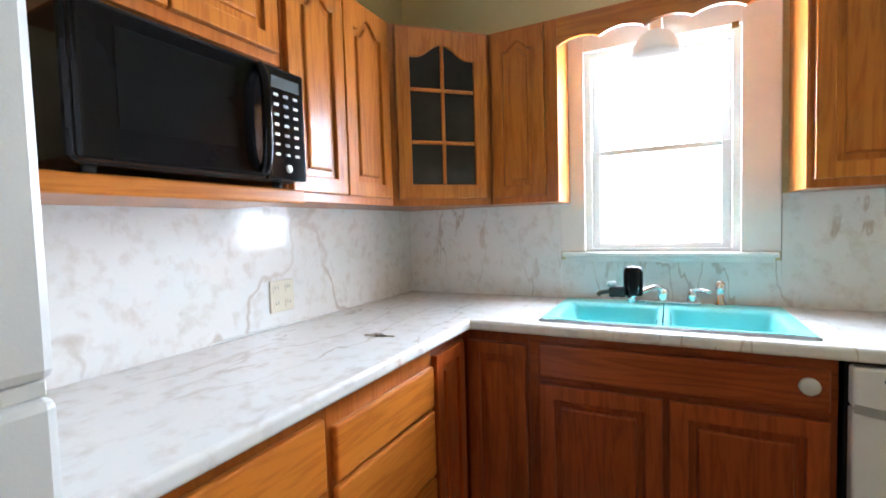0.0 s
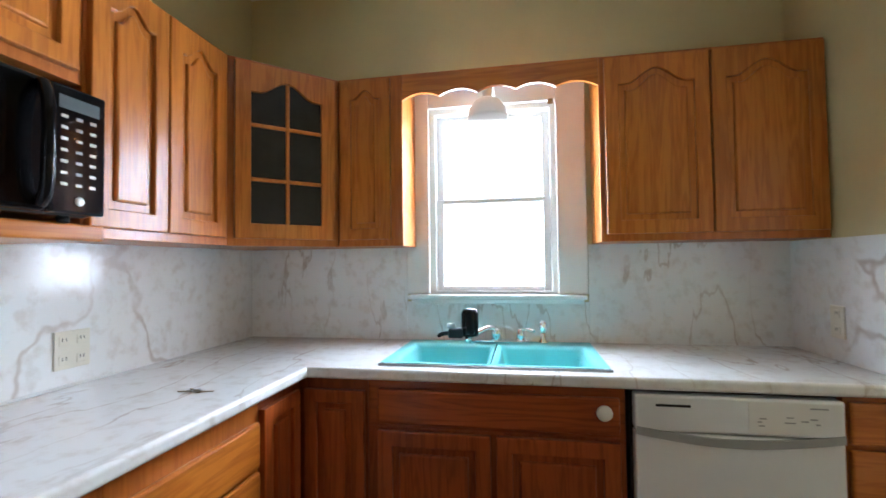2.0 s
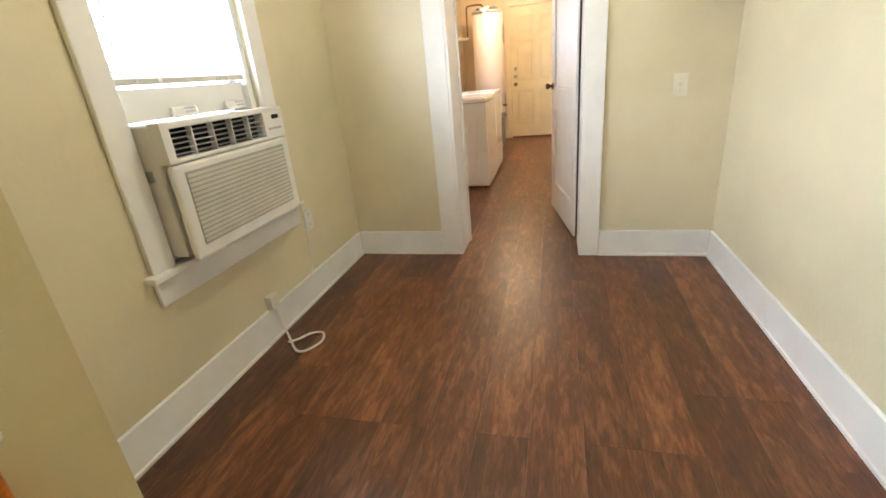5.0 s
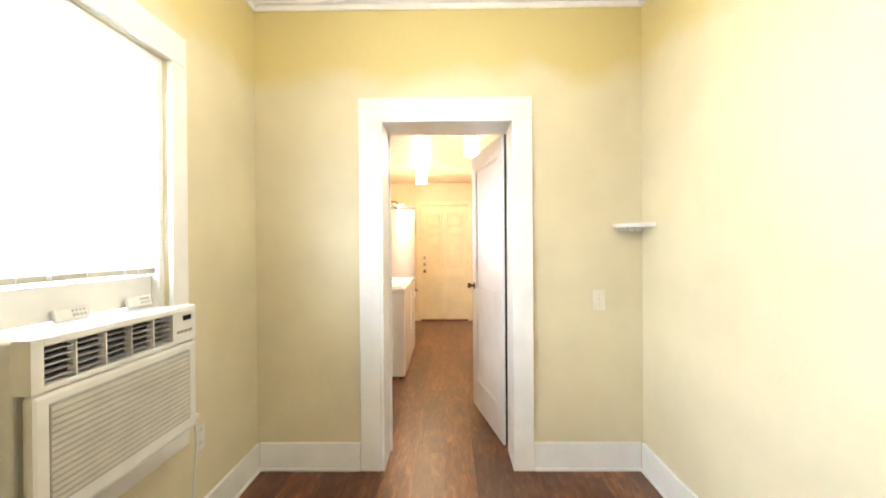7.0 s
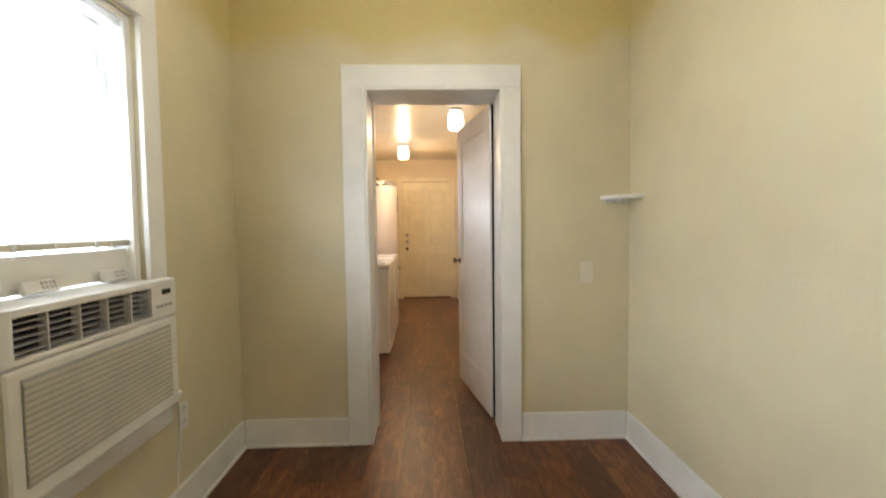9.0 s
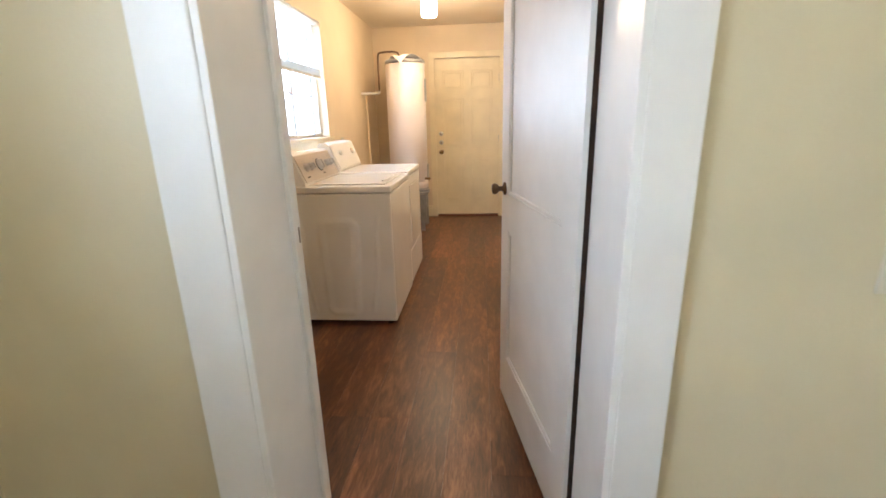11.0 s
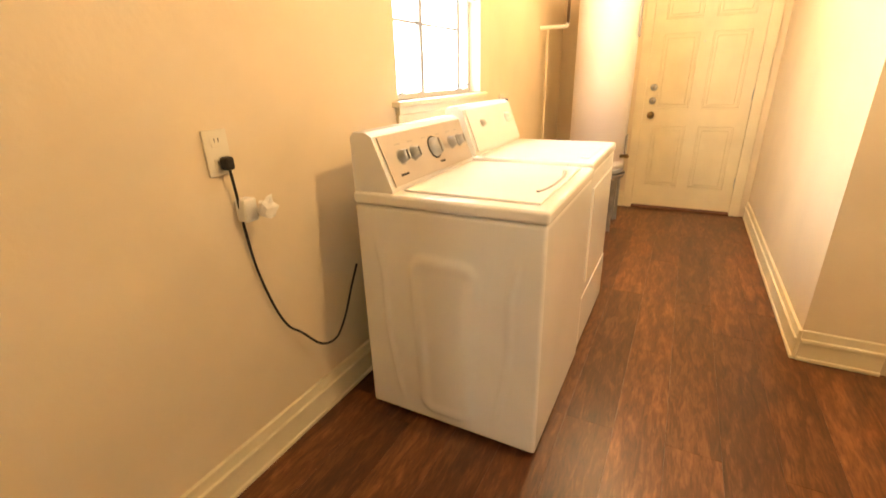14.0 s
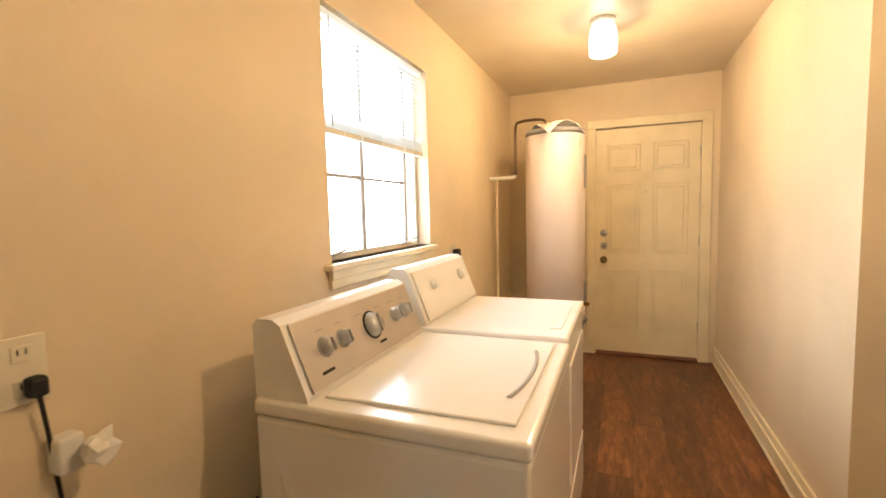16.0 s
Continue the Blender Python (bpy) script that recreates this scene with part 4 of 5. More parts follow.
cube("jamb", DX - 0.02, DOOR_N - 0.018, 0, LX + 0.018, DOOR_N - 0.001, DOOR_T - 0.02, WHITE, dc, 0.002)
cube("jamb", DX - 0.02, DOOR_S + 0.001, 0, LX - 0.037, DOOR_S + 0.018, DOOR_T - 0.02, WHITE, dc, 0.002)
cube("head_jamb", DX - 0.02, DOOR_S + 0.001, DOOR_T - 0.02, LX + 0.018, DOOR_N - 0.001, DOOR_T - 0.001, WHITE, dc, 0.002)
cube("stop", LX - 0.05, DOOR_N - 0.03, 0, LX - 0.025, DOOR_N - 0.018, DOOR_T - 0.02, WHITE, dc, 0.002)
cube("side_casing", LX + 0.001, DOOR_N + 0.002, 0, LX + 0.02, DOOR_N + 0.10, 2.055, CREAM_TRIM, dc, 0.004)
cube("side_casing", LX + 0.001, DOOR_S - 0.10, 0, LX + 0.02, DOOR_S - 0.002, 2.055, CREAM_TRIM, dc, 0.004)
cube("strike_plate", LX - 0.012, DOOR_N - 0.0195, 0.958, LX + 0.006, DOOR_N - 0.0178, 1.0, BRONZE, dc, 0, "dark metal strike plate")
cube("strike_hole", LX - 0.009, DOOR_N - 0.0205, 0.97, LX + 0.001, DOOR_N - 0.0192, 0.988, BLACK_MATT, dc)

# crown moulding
cm = tagged(at_place(new("crown_moulding"), AX, DN, DC), "white painted crown moulding under the dining ceiling", "moulding", "", "structure")
for x0, y0, x1, y1, ax in ((AX, DN - 0.045, DX, DN - 0.001, 0), (AX, DS + 0.001, DX, DS + 0.045, 0), (DX - 0.045, DS + 0.045, DX - 0.001, DN - 0.045, 1)):
    part("moulding", box(bmesh.new(), x0, y0, DC - 0.022, x1, y1, DC - 0.001, 0.006), WHITE, cm)
    if ax == 0:
        yy = (DN - 0.022, DN - 0.001) if y1 > 0 else (DS + 0.001, DS + 0.022)
        part("moulding", box(bmesh.new(), x0, yy[0], DC - 0.055, x1, yy[1], DC - 0.023, 0.006), WHITE, cm)
    else:
        part("moulding", box(bmesh.new(), DX - 0.022, DS + 0.022, DC - 0.055, DX - 0.001, DN - 0.022, DC - 0.023, 0.006), WHITE, cm)

# open door into the laundry
HX, HY = LX - 0.025, DOOR_S + 0.008
dm = Matrix.Translation((HX, HY, 0.03)) @ Matrix.Rotation(radians(10.8), 4, "Z")
od = tagged(at_place(new("door_1"), HX, HY, 0.03), "white painted two-panel door standing open into the laundry", "door", "", "structure")
W_, H_ = 0.81, 2.00
bm = bmesh.new()
for a in ((0, 0, 0.11, H_), (W_ - 0.11, 0, W_, H_), (0.11, 0, W_ - 0.11, 0.22), (0.11, 0.80, W_ - 0.11, 0.95), (0.11, H_ - 0.12, W_ - 0.11, H_)):
    box(bm, a[0], 0, a[1], a[2], 0.036, a[3], 0.0, 1, dm)
bmesh.ops.remove_doubles(bm, verts=bm.verts, dist=1e-5)
part("door_frame", bm, WHITE, od)
for z0, z1 in ((0.22, 0.80), (0.95, H_ - 0.12)):
    bm = bmesh.new()
    box(bm, 0.11, 0.009, z0, W_ - 0.11, 0.027, z1, 0, 1, dm)
    p = part("panel", bm, WHITE, od)
    bm = bmesh.new()
    for y0, y1 in ((0.027, 0.034), (0.002, 0.009)):
        for a in ((0.11, z0, 0.125, z1), (W_ - 0.125, z0, W_ - 0.11, z1), (0.125, z0, W_ - 0.125, z0 + 0.015), (0.125, z1 - 0.015, W_ - 0.125, z1)):
            box(bm, a[0], y0, a[1], a[2], y1, a[3], 0.002, 1, dm)
    part("panel_moulding", bm, WHITE, p)
for s, y in ((1, 0.036), (-1, 0.0)):
    rot = Matrix.Rotation(radians(-90 * s), 4, "X")
    bm = lathe(bmesh.new(), [(0.001, 0), (0.027, 0), (0.026, 0.005), (0.011, 0.009), (0.010, 0.026), (0.019, 0.033), (0.023, 0.043), (0.019, 0.053), (0.001, 0.056)], 24, dm @ Matrix.Translation((W_ - 0.055, y, 0.965)) @ rot)
    part("door_knob", bm, BRONZE, od, "dark bronze round knob")
part("hinge_edge", box(bmesh.new(), -0.003, -0.003, 0.0, 0.0, 0.022, H_, 0, 1, dm), mat("bare_dark_wood", (0.035, 0.016, 0.008), 0.7, vary=0.3, scale=20), od, "bare dark wooden hinge edge")
for z in (0.25, 1.0, 1.75):
    part("hinge", lathe(bmesh.new(), [(0.004, 0), (0.004, 0.09)], 10, Matrix.Translation((HX - 0.004, HY + 0.001, z))), WHITE, od)

# dining window, blind and air conditioner
w = sash_window("window_2", 3.60, 4.345, 0.60, 2.075, 1.845, DN, DN + 0.09, "white painted window above the air conditioner", 0.04)
cube("casing", 3.505, DN - 0.022, 0.60, 3.605, DN - 0.001, 2.075, WHITE, w, 0.004)
cube("casing", 4.34, DN - 0.022, 0.60, 4.446, DN - 0.001, 2.075, WHITE, w, 0.004)
cube("head_casing", 3.505, DN - 0.022, 2.076, 4.446, DN - 0.001, 2.199, WHITE, w, 0.004)
cube("window_sill", 3.48, DN - 0.05, 0.575, 4.47, DN + 0.06, 0.60, WHITE, w, 0.005)
cube("apron", 3.505, DN - 0.02, 0.475, 4.446, DN - 0.001, 0.575, WHITE, w, 0.004)
cube("lower_rail", 3.632, DN + 0.05, 1.095, 4.313, DN + 0.085, 1.205, WHITE, w, 0.004)


def blind(name, x0, x1, z0, z1, y, tilt, stack, label):
    """A venetian blind: head rail, slats, bottom rail, cords and wand."""
    b = thing(name, (x0 + x1) / 2, y, z0, label, "blind")
    cube("head_rail", x0, y - 0.014, z1 - 0.025, x1, y + 0.014, z1, BLIND, b, 0.002)
    cube("bottom_rail", x0, y - 0.013, z0, x1, y + 0.013, z0 + 0.022, BEIGE, b, 0.003)
    bm = bmesh.new()
    box(bm, x0 + 0.004, -0.0125, -0.0006, x1 - 0.004, 0.0125, 0.0006, 0, 1, Matrix.Rotation(radians(tilt), 4, "X"))
    me = bpy.data.meshes.new("slat")
    bmesh.ops.translate(bm, verts=bm.verts, vec=(-(x0 + x1) / 2, 0, 0))
    bm.to_mesh(me)
    bm.free()
    me.materials.append(BLIND)
    z = z0 + 0.026
    while z < z1 - 0.03:
        s = new("slat", me)
        s.parent, s.location = b, (0, 0, z - z0)
        z += 0.004 if z < z0 + 0.026 + stack else 0.0205
    for u in (0.15, 0.5, 0.85):
        xx = x0 + (x1 - x0) * u
        cube("cord", xx - 0.001, y - 0.016, z0, xx + 0.001, y - 0.0145, z1 - 0.02, BLIND, b)
    part("wand", tube(bmesh.new(), [(x0 + 0.05, y - 0.022, z1 - 0.03), (x0 + 0.045, y - 0.025, z1 - 0.4), (x0 + 0.04, y - 0.028, z1 - 0.75 if z1 - 0.75 > z0 else z0 + 0.05)], 0.003, 6), GREY, b)
    for u in (0.3, 0.75):
        xx = x0 + (x1 - x0) * u
        cube("clip", xx - 0.008, y - 0.016, z0 - 0.002, xx + 0.008, y - 0.012, z0 + 0.024, BLIND, b, 0.001)
    return b


blind("window_blind", 3.635, 4.31, 1.215, 2.045, DN + 0.045, 24, 0.0, "white slatted venetian blind lowered over the window")

ac = thing("air_conditioner", 3.96, 0.2, 0.60, "white window air conditioner set on the sill", "air conditioner")
AX0, AX1, AF, AZ0, AZ1 = 3.605, 4.30, 0.085, 0.602, 1.092
cube("body", AX0 + 0.01, AF + 0.056, AZ0 + 0.02, AX1 - 0.01, 0.415, AZ1 - 0.005, PLASTIC, ac, 0.008)
fp = cube("front_panel", AX0, AF, AZ0 + 0.01, AX1, AF + 0.03, 0.955, PLASTIC, ac, 0.012)
cube("grille_back", AX0 + 0.045, AF - 0.002, AZ0 + 0.06, AX1 - 0.05, AF + 0.002, 0.925, GREY, fp)
for i in range(15):
    z = AZ0 + 0.068 + i * 0.0168
    cube("grille_slat", AX0 + 0.046, AF - 0.006, z, AX1 - 0.051, AF - 0.001, z + 0.0105, BEIGE, fp)
tp = bmesh.new()
prism(tp, [(AX0, 0.958), (AX0 + 0.035, 0.958), (AX0 + 0.035, AZ1), (AX0, AZ1)], AF + 0.002, AF + 0.05)
box(tp, AX0 + 0.035, AF + 0.002, AZ1 - 0.022, AX1, AF + 0.05, AZ1, 0.004)
box(tp, AX0 + 0.035, AF + 0.002, 0.958, AX1, AF + 0.05, 0.972, 0.002)
box(tp, 4.155, AF + 0.002, 0.972, AX1, AF + 0.05, AZ1 - 0.022)
head = part("outlet_frame", tp, PLASTIC, ac)
cube("outlet_recess", AX0 + 0.03, AF + 0.045, 0.962, 4.16, AF + 0.055, AZ1 - 0.015, BLACK_MATT, head)
for i in range(5):
    z = 0.982 + i * 0.018
    cube("louvre", AX0 + 0.035, AF + 0.012, z, 4.155, AF + 0.04, z + 0.003, GREY, head)
for i in range(4):
    x = 3.74 + i * 0.105
    cube("vane", x, AF + 0.006, 0.972, x + 0.004, AF + 0.03, AZ1 - 0.022, PLASTIC, head)
cube("display", 4.215, AF - 0.0005, 1.04, 4.265, AF + 0.003, 1.058, BLACK, head)
for i in range(4):
    cube("button", 4.18 + i * 0.025, AF - 0.001, 0.995, 4.197 + i * 0.025, AF + 0.003, 1.005, GREY, head, 0.001)
cube("side_latch", AX0 + 0.006, 0.18, 0.90, AX0 + 0.011, 0.21, 0.94, GREY, ac, 0.002)
part("power_cord", tube(bmesh.new(), [(4.30, 0.12, 0.70), (4.36, 0.14, 0.66), (4.43, 0.165, 0.5), (4.435, 0.18, 0.3), (4.40, 0.17, 0.2), (4.30, 0.165, 0.19), (4.1, 0.16, 0.2)], 0.0045, 8), PLASTIC, ac, "white power cord")


def remote(x, tilt, label):
    r = thing("remote_control", x, DN + 0.015, AZ1, label, "remote control", "remotes on the air conditioner")
    m = Matrix.Translation((x, DN + 0.015, AZ1 + 0.001)) @ Matrix.Rotation(radians(-18), 4, "X")
    part("body", box(bmesh.new(), -0.062, -0.009, 0.002, 0.062, 0.009, 0.042, 0.006, 2, m), APPLIANCE, r)
    for i in range(4):
        for j in range(2):
            part("button", box(bmesh.new(), -0.005 + i * 0.014, -0.0105, 0.012 + j * 0.014, 0.004 + i * 0.014, -0.008, 0.02 + j * 0.014, 0.001, 1, m), GREY, r)


remote(4.20, 0, "white remote control leaning on the window rail")
remote(3.90, 0, "white remote control resting on the air conditioner")

outlet("wall_socket", 4.55, DN - 0.001, 0.40, 0.07, 0.115, 1, 2, ID, PLASTIC, "white double socket beside the window apron")
jb = thing("phone_jack", 4.06, DN - 0.02, 0.15, "small beige surface jack above the baseboard", "socket")
cube("box", 4.03, DN - 0.04, 0.166, 4.09, DN - 0.001, 0.235, IVORY, jb, 0.004)
lp = thing("cable_loop", 4.0, 0.0, 0.0, "loose white flat cable looped on the floor", "cable")
part("cable", tube(bmesh.new(), [(4.06, 0.185, 0.17), (4.06, 0.17, 0.08), (4.05, 0.15, 0.02), (4.01, 0.11, 0.008), (3.94, 0.04, 0.008), (3.95, -0.01, 0.008), (4.03, -0.045, 0.008), (4.10, -0.015, 0.008), (4.09, 0.04, 0.009), (4.02, 0.075, 0.018), (4.0, 0.12, 0.012)], 0.006, 8), PLASTIC, lp)

# light switch and corner shelf
def switch(x, y, z, m, material, gang, label):
    s = thing("light_switch", x, y, z, label, "switch")
    mm = Matrix.Translation((x, y, z)) @ m
    wd = 0.075 if gang == 1 else 0.115
    p = part("plate", box(bmesh.new(), -wd / 2, -0.006, 0, wd / 2, 0, 0.12, 0.002, 2, mm), material, s)
    for g in range(gang):
        cx = (g - (gang - 1) / 2) * 0.046
        part("toggle", box(bmesh.new(), cx - 0.005, -0.016, 0.05, cx + 0.005, -0.005, 0.072, 0.002, 1, mm), material, s)
        for zz in (0.03, 0.09):
            part("screw", box(bmesh.new(), cx - 0.002, -0.0068, zz - 0.002, cx + 0.002, -0.0058, zz + 0.002, 0, 1, mm), GREY, p)
    return s


switch(DX - 0.001, -1.79, 0.935, RM90, IVORY, 1, "ivory light switch beside the doorway")
switch(JX - 0.001, -1.555, 1.0, RM90, PLASTIC, 2, "white double light switch round the passage corner")
cs = thing("corner_shelf", DX - 0.08, DS + 0.08, 1.41, "small white corner shelf with hooks below", "shelf")
pts = [(DX - 0.001, DS + 0.001), (DX - 0.001, DS + 0.175), (DX - 0.05, DS + 0.17), (DX - 0.12, DS + 0.13), (DX - 0.17, DS + 0.05), (DX - 0.175, DS + 0.001)]
t = bmesh.new()
f = t.faces.new([t.verts.new((x, y, 1.415)) for x, y in pts])
g = bmesh.ops.extrude_face_region(t, geom=[f])
for v in g["geom"]:
    if isinstance(v, bmesh.types.BMVert):
        v.co.z = 1.435
bmesh.ops.recalc_face_normals(t, faces=t.faces)
bm = bmesh.new()
join(bm, t)
part("board", bm, WHITE, cs)
cube("cleat", DX - 0.015, DS + 0.001, 1.395, DX - 0.001, DS + 0.15, 1.414, WHITE, cs, 0.002)
for y in (0.03, 0.07, 0.11):
    part("hook", tube(bmesh.new(), [(DX - 0.06, DS + y, 1.416), (DX - 0.06, DS + y, 1.40), (DX - 0.068, DS + y, 1.392), (DX - 0.074, DS + y, 1.40)], 0.0015, 6), STEEL, cs)
part("curtain_bracket", box(bmesh.new(), 3.42, DN - 0.03, 2.17, 3.45, DN - 0.001, 2.21, 0.003), IVORY, None)
tagged(bpy.data.objects["curtain_bracket.001"], "small ivory curtain rod bracket on the wall", "bracket")

# ceiling fan
FX, FY = 3.99, -0.91
fan = thing("ceiling_fan", FX, FY, 2.27, "ceiling fan with four oak blades and brass fittings", "ceiling fan")
FM = Matrix.Translation((FX, FY, 0))
part("motor_housing", lathe(bmesh.new(), [(0.10, 2.748), (0.125, 2.74), (0.13, 2.72), (0.122, 2.705), (0.128, 2.64), (0.115, 2.61), (0.075, 2.59), (0.07, 2.56)], 36, FM), BRASS, fan)
for i in range(40):
    a = 2 * math.pi * i / 40
    part("vent_slot", box(bmesh.new(), 0.124, -0.004, 2.625, 0.1285, 0.004, 2.705, 0, 1, FM @ Matrix.Rotation(a, 4, "Z")), BLACK_MATT, fan)
part("hub", lathe(bmesh.new(), [(0.07, 2.562), (0.075, 2.55), (0.072, 2.53), (0.045, 2.515)], 30, FM), BLACK, fan)
part("switch_cup", lathe(bmesh.new(), [(0.036, 2.52), (0.038, 2.50), (0.036, 2.485), (0.044, 2.475), (0.046, 2.46)], 28, FM), BRASS, fan)
part("shade", lathe(bmesh.new(), [(0.042, 2.46), (0.058, 2.445), (0.072, 2.41), (0.076, 2.38), (0.072, 2.36), (0.06, 2.35), (0.058, 2.353), (0.068, 2.363), (0.072, 2.38), (0.068, 2.409), (0.054, 2.441), (0.04, 2.455)], 30, FM), LIT_FAN, fan, "glowing white glass shade")
part("shade_band", lathe(bmesh.new(), [(0.0765, 2.387), (0.078, 2.383), (0.0765, 2.379)], 30, FM), BRASS, fan)
for a in (56, -34, -124, 146):
    m = FM @ Matrix.Rotation(radians(a), 4, "Z")
    pts = [(0.17, -0.042), (0.20, -0.058), (0.30, -0.064), (0.50, -0.066), (0.535, -0.055), (0.548, -0.02), (0.548, 0.02), (0.535, 0.055), (0.50, 0.066), (0.30, 0.064), (0.20, 0.058), (0.17, 0.042), (0.16, 0.0)]
    tilt = Matrix.Translation((0, 0, 2.552)) @ Matrix.Rotation(radians(-11), 4, "X") @ Matrix.Rotation(radians(90), 4, "X")
    bm = prism(bmesh.new(), pts, -0.004, 0.004, 0, tilt)
    bl = part("blade", bm, BLADE)
    bl.parent = fan
    bl.matrix_local = Matrix.Translation((0, 0, -2.27)) @ Matrix.Rotation(radians(a), 4, "Z")
    bm = tube(bmesh.new(), [m @ Vector(c) for c in ((0.07, 0.0, 2.545), (0.11, 0.0, 2.53), (0.14, 0.03, 2.535), (0.165, 0.05, 2.55), (0.21, 0.06, 2.545))], 0.007, 8)
    tube(bm, [m @ Vector(c) for c in ((0.11, 0.0, 2.53), (0.14, -0.03, 2.535), (0.165, -0.05, 2.54), (0.21, -0.06, 2.545))], 0.007, 8)
    part("blade_arm", bm, BRASS, fan)


# ---- laundry ----
base_run("baseboard_laundry", [(LX + 0.02, LN - 0.016, LE - 0.016, LN - 0.001), (LE - 0.016, -0.345, LE - 0.001, LN - 0.016), (JX - 0.016, LS + 0.001, LE - 0.02, LS + 0.016), (JX - 0.016, -1.68, JX - 0.001, LS + 0.001), (JX - 0.016, -2.6, JX - 0.001, -1.80)], 0.152, CREAM_TRIM, "cream painted baseboard along the laundry walls", True)

# back door
bd = tagged(at_place(new("door_2"), LE, -0.83, 0), "cream painted six-panel back door, closed", "door", "", "structure")
cube("side_casing", LE - 0.02, -0.42, 0, LE - 0.001, -0.345, 2.05, CREAM_TRIM, bd, 0.004)
cube("side_casing", LE - 0.02, -1.33, 0, LE - 0.001, -1.25, 2.05, CREAM_TRIM, bd, 0.004)
cube("head_casing", LE - 0.022, -1.33, 2.045, LE - 0.001, -0.345, 2.12, CREAM_TRIM, bd, 0.004)
cube("threshold", LE - 0.04, -1.25, 0.002, LE + 0.05, -0.42, 0.022, mat("reddish_threshold", (0.16, 0.06, 0.03), 0.5), bd, 0.004, "reddish brown threshold")
slab = cube("slab", LE + 0.02, -1.252, 0.024, LE + 0.06, -0.418, 2.04, CREAM_TRIM, bd, 0.002)
for (y0, y1) in ((-1.165, -0.885), (-0.79, -0.51)):
    for z0, z1 in ((0.22, 0.78), (0.93, 1.55), (1.66, 1.90)):
        bm = boxes((LE + 0.0135, y0, z0, LE + 0.021, y1, z0 + 0.016), (LE + 0.0135, y0, z1 - 0.016, LE + 0.021, y1, z1), (LE + 0.0135, y0, z0 + 0.016, LE + 0.021, y0 + 0.016, z1 - 0.016), (LE + 0.0135, y1 - 0.016, z0 + 0.016, LE + 0.021, y1, z1 - 0.016), bev=0.005)
        box(bm, LE + 0.0135, y0 + 0.035, z0 + 0.035, LE + 0.0215, y1 - 0.035, z1 - 0.035, 0.008)
        part("raised_panel", bm, CREAM_TRIM, slab)
RX = Matrix.Rotation(radians(-90), 4, "Y")
part("door_knob", lathe(bmesh.new(), [(0.001, 0), (0.03, 0), (0.03, 0.006), (0.012, 0.01), (0.011, 0.03), (0.024, 0.042), (0.028, 0.055), (0.02, 0.066), (0.001, 0.07)], 22, Matrix.Translation((LE + 0.02, -0.487, 0.875)) @ RX), BRASS, bd, "brass round knob")
for z in (1.0, 1.115):
    d = part("deadbolt", lathe(bmesh.new(), [(0.001, 0), (0.03, 0), (0.027, 0.012), (0.014, 0.016), (0.001, 0.017)], 22, Matrix.Translation((LE + 0.02, -0.487, z)) @ RX), STEEL, bd, "silver deadbolt")
    part("thumb_turn", box(bmesh.new(), LE - 0.008, -0.491, z - 0.013, LE + 0.006, -0.483, z + 0.013, 0.002), BRASS, d)
part("peephole", lathe(bmesh.new(), [(0.001, 0), (0.008, 0), (0.006, 0.005), (0.001, 0.005)], 14, Matrix.Translation((LE + 0.02, -0.83, 1.48)) @ RX), APPLIANCE, bd)
for z in (0.25, 1.0, 1.75):
    part("hinge", lathe(bmesh.new(), [(0.007, 0), (0.007, 0.09)], 10, Matrix.Translation((LE + 0.012, -1.252, z))), STEEL, bd)

# laundry window: steel casement under a half-raised blind
w = tagged(at_place(new("window_3"), 7.98, LN, 1.165), "steel casement window with a half-raised blind", "window", "", "structure")
X0, X1, Z0, Z1, YG = 7.515, 8.44, 1.165, 2.115, LN + 0.075
part("window_frame", boxes((X0, YG, Z0, X0 + 0.025, YG + 0.03, Z1), (X1 - 0.025, YG, Z0, X1, YG + 0.03, Z1), (X0 + 0.025, YG, Z1 - 0.025, X1 - 0.025, YG + 0.03, Z1), (X0 + 0.025, YG, Z0, X1 - 0.025, YG + 0.03, Z0 + 0.025)), PLASTIC, w)
for x in (7.875, 8.30):
    cube("mullion", x - 0.014, YG, Z0 + 0.025, x + 0.014, YG + 0.03, Z1 - 0.025, GREY, w)
cube("glazing_bar", X0 + 0.025, YG + 0.005, 1.50, 7.861, YG + 0.025, 1.515, GREY, w)
cube("glazing_bar", 7.889, YG + 0.005, 1.50, 8.286, YG + 0.025, 1.512, GREY, w)
for a, b in ((X0 + 0.02, 7.865), (7.885, 8.29), (8.31, X1 - 0.02)):
    p = cube("pane", a, YG + 0.012, Z0 + 0.02, b, YG + 0.016, Z1 - 0.02, PANE, w)
    p.visible_shadow = False
for x in (7.60, 8.22):
    part("window_crank", tube(bmesh.new(), [(x, YG - 0.005, Z0 + 0.02), (x + 0.02, YG - 0.03, Z0 + 0.03), (x + 0.09, YG - 0.04, Z0 + 0.045), (x + 0.14, YG - 0.035, Z0 + 0.05)], 0.005, 8), STEEL, w)
cube("window_sill", 7.465, LN - 0.04, 1.14, 8.47, LN + 0.075, 1.165, CREAM_TRIM, w, 0.005)
cube("apron", 7.49, LN - 0.022, 1.105, 8.445, LN - 0.001, 1.14, CREAM_TRIM, w, 0.003)
cube("apron", 7.49, LN - 0.016, 1.07, 8.445, LN - 0.001, 1.105, CREAM_TRIM, w, 0.003)
blind("window_blind", 7.53, 8.425, 1.655, 2.11, LN + 0.035, 25, 0.05, "white venetian blind raised half way up the window")


